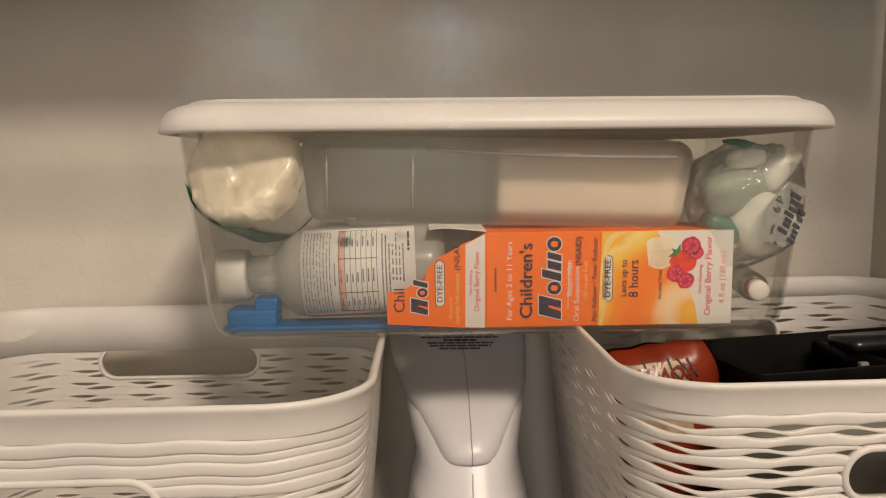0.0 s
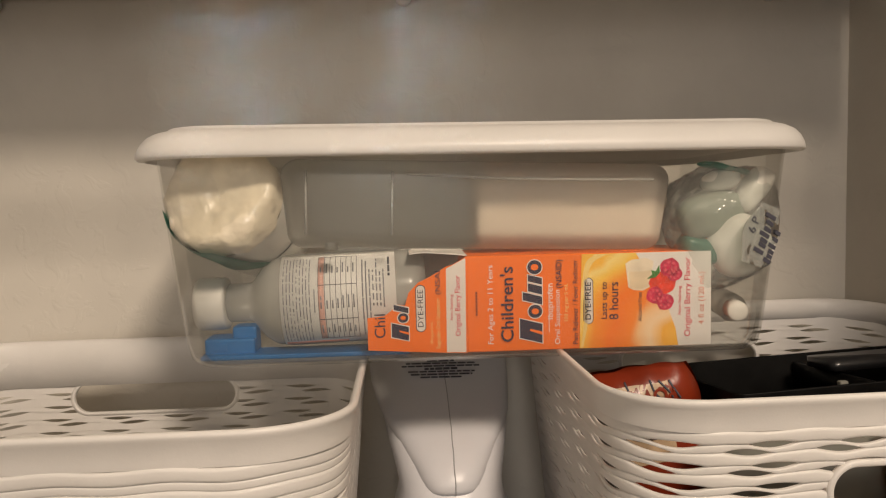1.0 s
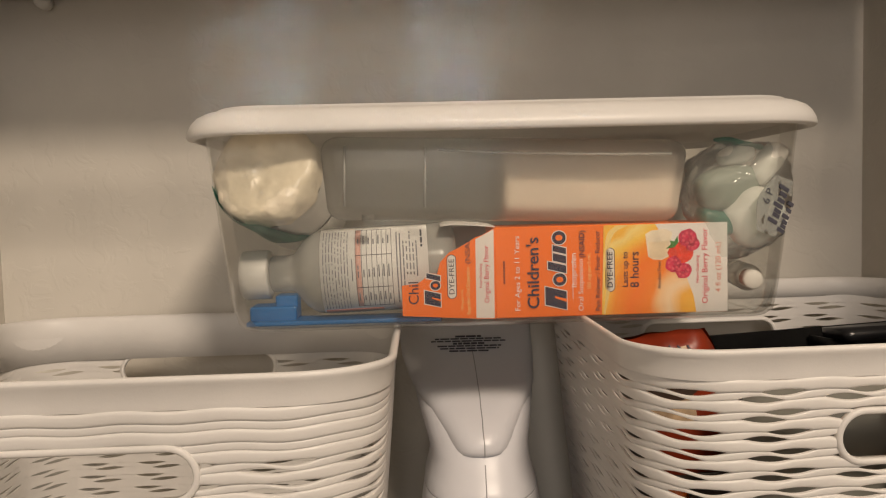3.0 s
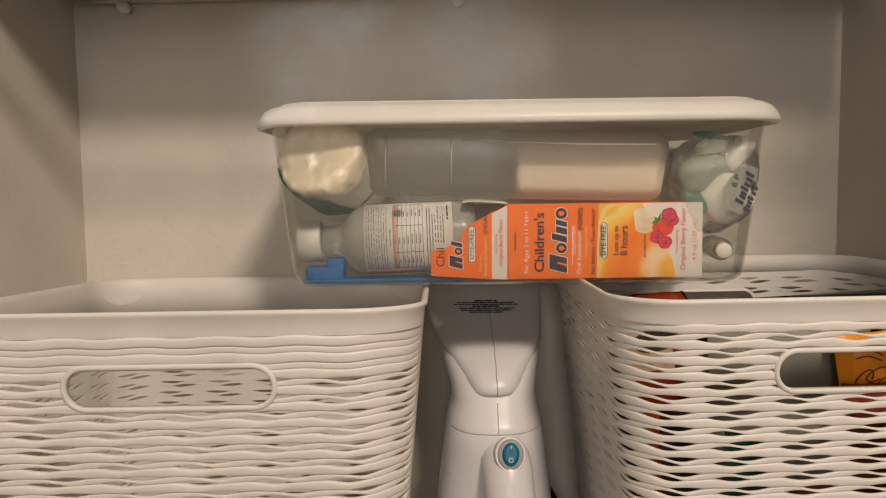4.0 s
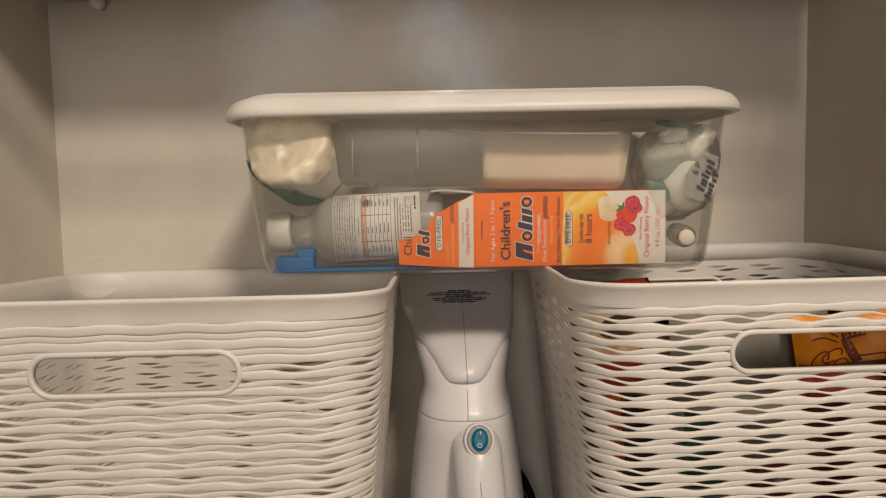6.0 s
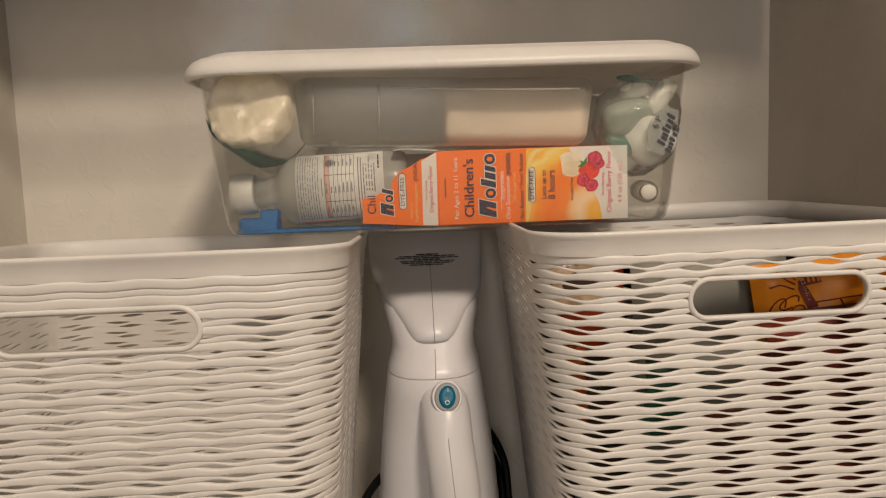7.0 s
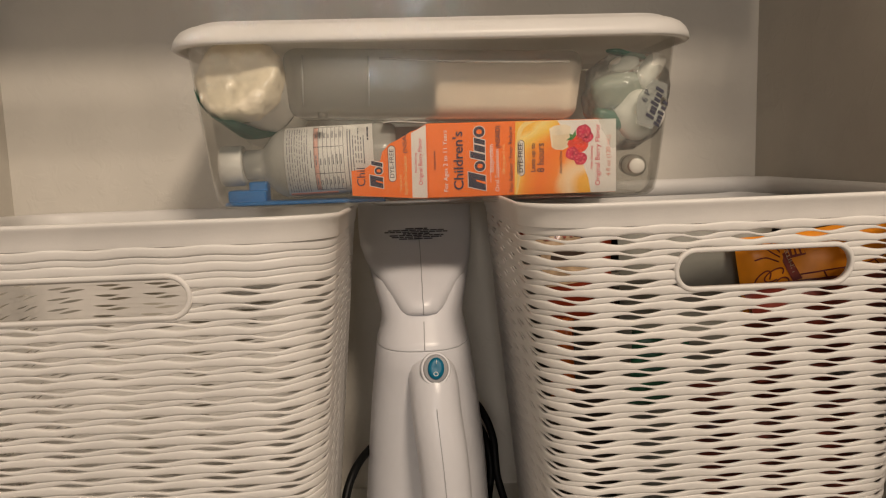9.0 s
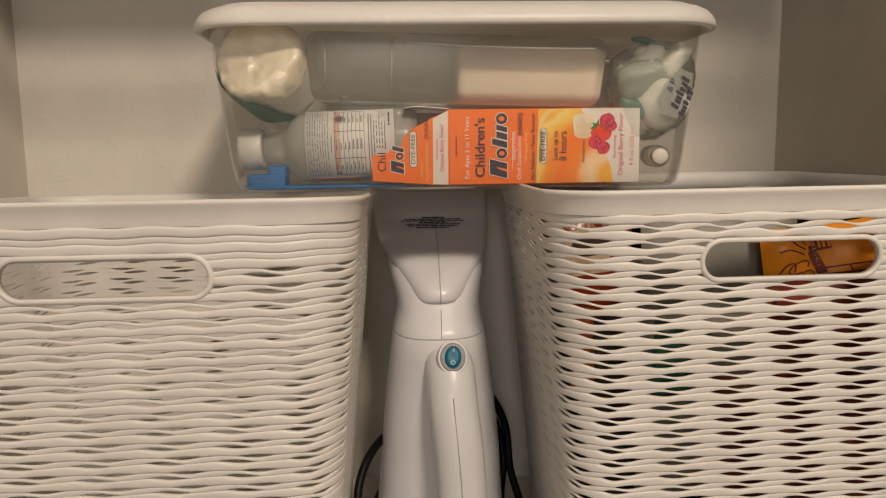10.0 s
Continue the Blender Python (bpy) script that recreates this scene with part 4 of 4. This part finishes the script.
def soap_bag():
    ob = empty("soap_bag", inb(0.172, 0.428, 0.380), "crinkled clear bag with white and green soap bars", "bag")
    n = 44
    rings = []
    for k in range(25):
        f = -1 + 2 * k / 24
        w = (1 - abs(f) ** 3.2) ** 0.5 if abs(f) < 1 else 0
        w = max(w, 0.06)
        z = 0.037 * f
        rings.append([((0.0295 + 0.004 * f) * w * math.copysign(abs(math.cos(2 * math.pi * j / n)) ** 0.8, math.cos(2 * math.pi * j / n)) + 0.004 * f, 0.029 * w * math.sin(2 * math.pi * j / n), z) for j in range(n)])
    rings = lumpy(lumpy(rings, 0.006, 50, 5), 0.0025, 140, 8)
    add("bag_film", *loft(rings), FILM, ob, "crinkled clear film").visible_shadow = False
    for (x, y, z, rx, ry, rz, w, d, h, mat, lab) in ((0.0060, -0.0140, -0.0105, 20, 50, -8, 0.034, 0.017, 0.036, SOAP, "white soap bar"), (0.0150, -0.0130, 0.0215, 12, -52, 0, 0.028, 0.014, 0.014, SOAP, "white soap bar"),
                                                     (-0.0030, -0.0100, 0.0270, 10, -14, 0, 0.022, 0.016, 0.011, SOAP, "white soap bar"), (-0.0085, -0.0095, 0.0080, 10, -12, 5, 0.040, 0.02, 0.026, PALEGREEN, "pale green soap bar"),
                                                     (-0.0145, -0.0085, -0.0120, 10, 24, 5, 0.026, 0.016, 0.014, GREEN, "dark green wrapper"), (-0.002, -0.012, 0.0335, 0, 12, 0, 0.03, 0.01, 0.004, GREEN, "dark green wrapper")):
        bar = []
        for k in range(13):
            f = -0.97 + 1.94 * k / 12
            c = (1 - abs(f) ** 3) ** 0.45
            bar.append([(w / 2 * c * math.copysign(abs(math.cos(q)) ** 0.7, math.cos(q)), d / 2 * c * math.copysign(abs(math.sin(q)) ** 0.7, math.sin(q)), h / 2 * f) for q in (2 * math.pi * j / 24 for j in range(24))])
        add("soap_bar", *loft(lumpy(bar, 0.0012, 90, x * 100)), mat, ob, lab, True, pose(x, y, z, rx, ry, rz))
    # bold print across the film, partly hidden in its folds
    slant = pose(0.0125, -0.0295, -0.0005, 0, 0, 14) @ pose(0, 0, 0, 0, 24, 0)
    panel = plate("printed_panel", swoosh([(-0.006, -0.021), (-0.0125, -0.004), (-0.006, 0.013)], [(0.007, -0.020), (0.0105, -0.002), (0.006, 0.014)]), FILM, ob, slant, 0.0003, "clear printed patch")
    lettering("6 P", 0.0070, INK, panel, pose(-0.0070, -0.0008, -0.0005, 90, 0, 0) @ pose(0, 0, 0, 0, 0, 90))
    for x, zs, w in ((0.0015, (-0.0135, -0.0098, -0.0072, -0.0040, -0.0008, 0.0030, 0.0066), 0.0068), (0.0088, (-0.0165, -0.0138, -0.0112, -0.0080, -0.004, 0.000), 0.0050)):
        for i, z in enumerate(zs):
            hgt = w * (1.0 if i % 3 == 0 else 0.72)
            plate("print_block", [(x + w / 2 - hgt, z + 0.0005), (x + w / 2, z), (x + w / 2, z + 0.0022), (x + w / 2 - hgt, z + 0.0027)], INK, panel, pose(0, -0.0004, 0), 0.0003)
    return ob


soap_bag()
tube_end = empty("lip_balm_tube", inb(0.1775, 0.4115, 0.3325, 0, 0, -12), "small white capped tube pointing out of the bin", "tube")
add("tube_cap", *spin([(0.001, 0.0), (0.0050, 0.0002), (0.0058, 0.0010), (0.0058, 0.012)], 24), SOAP, tube_end, at=pose(0, 0, 0, -90, 0, 0))
add("tube_barrel", *spin([(0.0058, 0.012), (0.0082, 0.014), (0.0082, 0.058), (0.004, 0.06)], 24), FROST, tube_end, "translucent barrel", at=pose(0, 0, 0, -90, 0, 0))


def blue_tray():
    ob = empty("dosing_tool", inb(-0.1312, 0.414, 0.3122), "blue plastic dosing tool lying under the bottle", "dosing tool")
    part("flat_blade", box_bm(0.116, 0.022, 0.0028, 0.0008), BLUE, ob, "", pose(0.0645, 0.004, 0.0016), False)
    part("grip", box_bm(0.028, 0.020, 0.0100, 0.0014), BLUE, ob, "", pose(0.0215, 0.009, 0.0062), False)
    part("raised_tab", box_bm(0.0135, 0.014, 0.0150, 0.0014), BLUE, ob, "", pose(0.0290, 0.010, 0.0098), False)
    part("groove", box_bm(0.009, 0.0006, 0.0040, 0.0002), BLUE, ob, "", pose(0.0155, -0.0012, 0.0066), False)
    return ob


blue_tray()

# ---- bags in the full basket ----


def pillow(name, w, h, thick, mat, m, label, seed, category="bag", crimp=True, rounded=0.0):
    """An upright filled film bag with crimped ends, its front towards -y."""
    nx, nz = 22, 26
    ob = empty(name, m, label, category, "bags in the basket")
    sheets = []
    for side in (-1, 1):
        verts = []
        for k in range(nz + 1):
            v = -1 + 2 * k / nz
            for i in range(nx + 1):
                u = -1 + 2 * i / nx
                puff = max(0.0, (1 - u ** 4) * (1 - abs(v) ** 3)) ** 0.6
                p = Vector((u * w / 2 * (1 - 0.05 * (1 - abs(v)) - rounded * max(0.0, (v - 0.55) / 0.45) ** 2), side * (thick / 2 * puff + 0.0004), v * h / 2))
                q = noise.noise_vector(p * 28 + Vector((seed, seed * 2, side)))
                p += Vector((0.003 * q.x, 0.006 * q.y * (0.3 + puff), 0.002 * q.z))
                if crimp and abs(v) > 0.9:
                    p.y += 0.0012 * math.sin(u * 60)
                verts.append(tuple(p))
        sheets.append(verts)
    # the filled film, and the crimped seal at its lower end
    row = nx + 1
    for name_, first, last in (("bag_film", 2, nz), ("bottom_seal", 0, 2)):
        n = row * (last - first + 1)
        cut = [sheet[first * row:(last + 1) * row] for sheet in sheets]
        faces = []
        for k in range(last - first):
            for i in range(nx):
                a = k * row + i
                faces.append((a, a + 1, a + nx + 2, a + nx + 1))
                faces.append((n + a, n + a + nx + 1, n + a + nx + 2, n + a + 1))
        add(name_, cut[0] + cut[1], faces, mat, ob, "crimped film seal" if first == 0 else "")
    return ob


def drape(ob, bag, lift=0.0006):
    """Lays a flat print on the front of a bag."""
    film = bag.children[0].data
    tree = BVHTree.FromPolygons([v.co for v in film.vertices], [p.vertices for p in film.polygons])
    up_to = ob.matrix_basis if ob.parent is bag else ob.parent.matrix_basis @ ob.matrix_basis
    back = up_to.inverted()
    top = max(v.co.z for v in film.vertices) - 0.004
    for v in ob.data.vertices:
        p = up_to @ v.co
        p.z = min(p.z, top)
        for near in (1.0, 0.985, 0.97, 0.955, 0.94):
            hit = tree.ray_cast(Vector((p.x * near, -1, p.z)), Vector((0, 1, 0)))[0]
            if hit:
                v.co = back @ Vector((p.x * near, hit.y - lift + (p.y + 0.0236) * 0.6, p.z))
                break
    ob.data.update()
    return ob


red = pillow("snack_bag", 0.070, 0.124, 0.040, REDBAG, pose(0.1310, 0.430, 0.2385, 8, -7, -4), "red and cream snack bag standing upside down in the basket", 3, rounded=0.22)
flat = pose(0, -0.0232, 0.0)
grid_x = [-0.029 + 0.0036 * i for i in range(13)]
verts = [(x, 0.0, 0.012 + 0.0040 * k) for k in range(12) for x in grid_x]
faces = [(k * 13 + i, k * 13 + i + 1, (k + 1) * 13 + i + 1, (k + 1) * 13 + i) for k in range(11) for i in range(12)]
drape(add("cream_panel", verts, faces, BAGCREAM, red, "cream printed panel", True, flat), red, 0.0005)
drape(lettering("POWER", 0.0105, REDBAG, red, pose(0.000, -0.0236, 0.0505, 90, 0, 0) @ pose(0, 0, 0, 0, 0, 178), bold=0.0003), red, 0.0011)
oval_rings = [[(0.003 + 0.0170 * k * math.cos(2 * math.pi * j / 20), 0.0, 0.034 + 0.0085 * k * math.sin(2 * math.pi * j / 20)) for j in range(20)] for k in (1.0, 0.7, 0.4, 0.1)]
drape(add("dark_oval", *loft(oval_rings, False, True), DARKBAG, red, "", True, flat), red, 0.0010)
for pts in ([(-0.010, 0.058), (-0.008, 0.050), (-0.009, 0.046)], [(0.004, 0.058), (0.006, 0.051), (0.012, 0.044)], [(0.009, 0.057), (0.015, 0.049), (0.018, 0.038)], [(0.015, 0.056), (0.020, 0.046)]):
    drape(add("line_drawing", *tube(spline([(x, -0.0236, z) for x, z in pts], 16), 0.0006, 6), INK, red), red, 0.0006)
gold = pillow("snack_bag", 0.102, 0.096, 0.028, GOLDBAG, pose(0.2800, 0.351, 0.2425, 3, -7, 0), "golden yellow snack bag with maroon line drawings", 6)
gf, sheet_pose = pose(0.021, -0.0232, 0.004), pose(0, -0.0232, 0)
# dark sheet over the lower half keeps slots under the hand hole dark
verts = [(-0.0520 + 0.0052 * i, 0.0, -0.044 + 0.0056 * k) for k in range(12) for i in range(21)]
faces = [(k * 21 + i, k * 21 + i + 1, (k + 1) * 21 + i + 1, (k + 1) * 21 + i) for k in range(11) for i in range(20)]
drape(add("brown_panel", verts, faces, DARKRED, gold, "dark brown sheet laid over the lower half", True, sheet_pose), gold, 0.0022)
strip = plate("maroon_strip", [(-0.050, 0.052), (-0.0395, 0.013), (-0.0335, 0.014), (-0.044, 0.052)], MAROON, gold, gf, 0.0006, "maroon printed strip")
drape(strip, gold, 0.0007)
drape(lettering("LIMITED", 0.0040, BAGCREAM, strip, pose(-0.0405, -0.0004, 0.0285, 90, 0, 0) @ pose(0, 0, 0, 0, 0, 105), width=0.020), gold, 0.0014)
drape(plate("maroon_mark", [(-0.041, 0.040), (-0.039, 0.028), (-0.029, 0.029), (-0.031, 0.041)], MAROON, gold, gf, 0.0006), gold, 0.0007)
for i in range(3):
    drape(plate("print_block", [(-0.0382 + i * 0.0032, 0.030), (-0.0364 + i * 0.0032, 0.0302), (-0.0370 + i * 0.0032, 0.0385), (-0.0388 + i * 0.0032, 0.0383)], GOLDBAG, gold, gf @ pose(0, -0.0004, 0), 0.0004), gold, 0.0013)
for pts in ([(-0.034, 0.0165), (-0.01, 0.018), (0.03, 0.022)], [(-0.062, 0.048), (-0.054, 0.036), (-0.0465, 0.030)], [(-0.056, 0.050), (-0.051, 0.040), (-0.046, 0.033)], [(-0.020, 0.0175), (-0.017, 0.010)], [(-0.063, 0.030), (-0.056, 0.031), (-0.0475, 0.027)],
            [(-0.008, 0.018), (0.002, 0.008), (0.014, 0.011), (0.006, 0.0195)], [(0.012, 0.0205), (0.022, 0.012), (0.030, 0.016)]):
    drape(add("line_drawing", *tube(spline([(x + 0.021, -0.0236, z + 0.004) for x, z in pts], 24), 0.0005, 6), MAROON, gold), gold, 0.0003)
for x, z, w, h, lean in ((-0.0585, 0.016, 0.0085, 0.012, 0.5), (-0.051, 0.0185, 0.011, 0.0085, 0.8), (-0.0465, 0.012, 0.009, 0.008, 0.4), (-0.054, 0.009, 0.008, 0.009, -0.3)):
    pts = [(x + 0.021 + w / 2 * math.cos(a * 0.5) + lean * h / 2 * math.sin(a * 0.5), -0.0236, z + 0.004 + h / 2 * math.sin(a * 0.5)) for a in range(12)]
    drape(add("line_drawing", *tube(spline(pts, 26), 0.0005, 6), MAROON, gold), gold, 0.0003)
pillow("snack_bag", 0.016, 0.056, 0.012, ORANGEBAG, pose(0.1100, 0.352, 0.206, 0, 0, -22), "small orange snack bag pressed against the basket side", 9)
pillow("snack_bag", 0.036, 0.048, 0.012, GREENBAG, pose(0.168, 0.3300, 0.203, -4, 6, 0), "small green snack bag inside the basket", 12)
pillow("snack_bag", 0.130, 0.180, 0.044, DARKRED, pose(0.2600, 0.353, 0.095, -4, 0, 0), "dark red snack bag low in the basket", 15)
pillow("snack_bag", 0.175, 0.200, 0.050, DARKBAG, pose(0.2150, 0.475, 0.125, 4, 0, 0), "dark brown snack bag at the back of the basket", 18)
pillow("snack_bag", 0.150, 0.120, 0.045, DARKBAG, pose(0.1900, 0.440, 0.072, -6, 0, 0), "dark brown snack bag low in the basket", 21)
pillow("snack_bag", 0.160, 0.200, 0.010, DARKBAG, pose(0.1045, 0.432, 0.180, 5, 0, -90), "thin dark brown snack bag standing along the basket side", 24)
pillow("snack_bag", 0.072, 0.130, 0.016, DARKBAG, pose(0.1440, 0.388, 0.160, -2, 0, 3), "small dark brown snack bag wedged behind the orange bag", 27)
pillow("snack_bag", 0.104, 0.200, 0.020, GREYCAN, pose(0.2040, 0.370, 0.190, 2, 0, 0), "plain grey film pouch standing behind the golden bag", 30)


def black_box():
    ob = empty("black_tray", pose(0.251, 0.455, 0.288, -4, -2, 6), "black plastic tray lying on top of the basket's bags", "tray")
    w, d, h = 0.175, 0.105, 0.030
    rings = [round_rect(w - t, d - t, 0.008, z, 4) for z, t in ((-h, 0.02), (-h + 0.002, 0.014), (0.0, 0.0), (0.001, 0.001), (0.0, 0.004), (-h + 0.006, 0.016))]
    add("tray_shell", *loft(rings), TRAYBLACK, ob)
    add("tray_divider", *loft([round_rect(0.004, d - 0.012, 0.001, z, 2, 0.01) for z in (-h + 0.005, -0.004)]), TRAYBLACK, ob)
    add("tray_flap", *loft([round_rect(0.085, 0.030, 0.006, z, 4, 0.045, 0.01) for z in (-0.002, 0.004)]), BLACK, ob, "glossy black flap")
    part("clip_tab", box_bm(0.005, 0.004, 0.014, 0.0008), GREYCAN, ob, "pale plastic tab", pose(-0.018, -0.043, -0.006))
    return ob


black_box()

# ---- cord and small details on the steamer ----
cord = empty("power_cord", pose(0, 0, 0), "black rubber power cord looped round the steamer", "cord")
add("cord_loop", *tube(spline([(-0.022, 0.510, 0.092), (-0.034, 0.478, 0.096), (-0.0455, 0.452, 0.088), (-0.0520, 0.436, 0.070), (-0.0505, 0.424, 0.050), (-0.040, 0.412, 0.034), (-0.018, 0.395, 0.022), (0.002, 0.384, 0.010)], 40), 0.0035, 10), CORD, cord)
add("cord_loop", *tube(spline([(0.052, 0.56, 0.116), (0.066, 0.535, 0.106), (0.075, 0.52, 0.085), (0.077, 0.505, 0.055), (0.084, 0.49, 0.03), (0.09, 0.47, 0.006)], 40), 0.0035, 10), CORD, cord)
add("cord_loop", *tube(spline([(0.054, 0.56, 0.098), (0.067, 0.53, 0.084), (0.072, 0.515, 0.06), (0.068, 0.50, 0.035), (0.055, 0.41, 0.012), (-0.01, 0.37, 0.006), (-0.06, 0.42, 0.006), (-0.045, 0.555, 0.008)], 60), 0.0038, 10), CORD, cord)
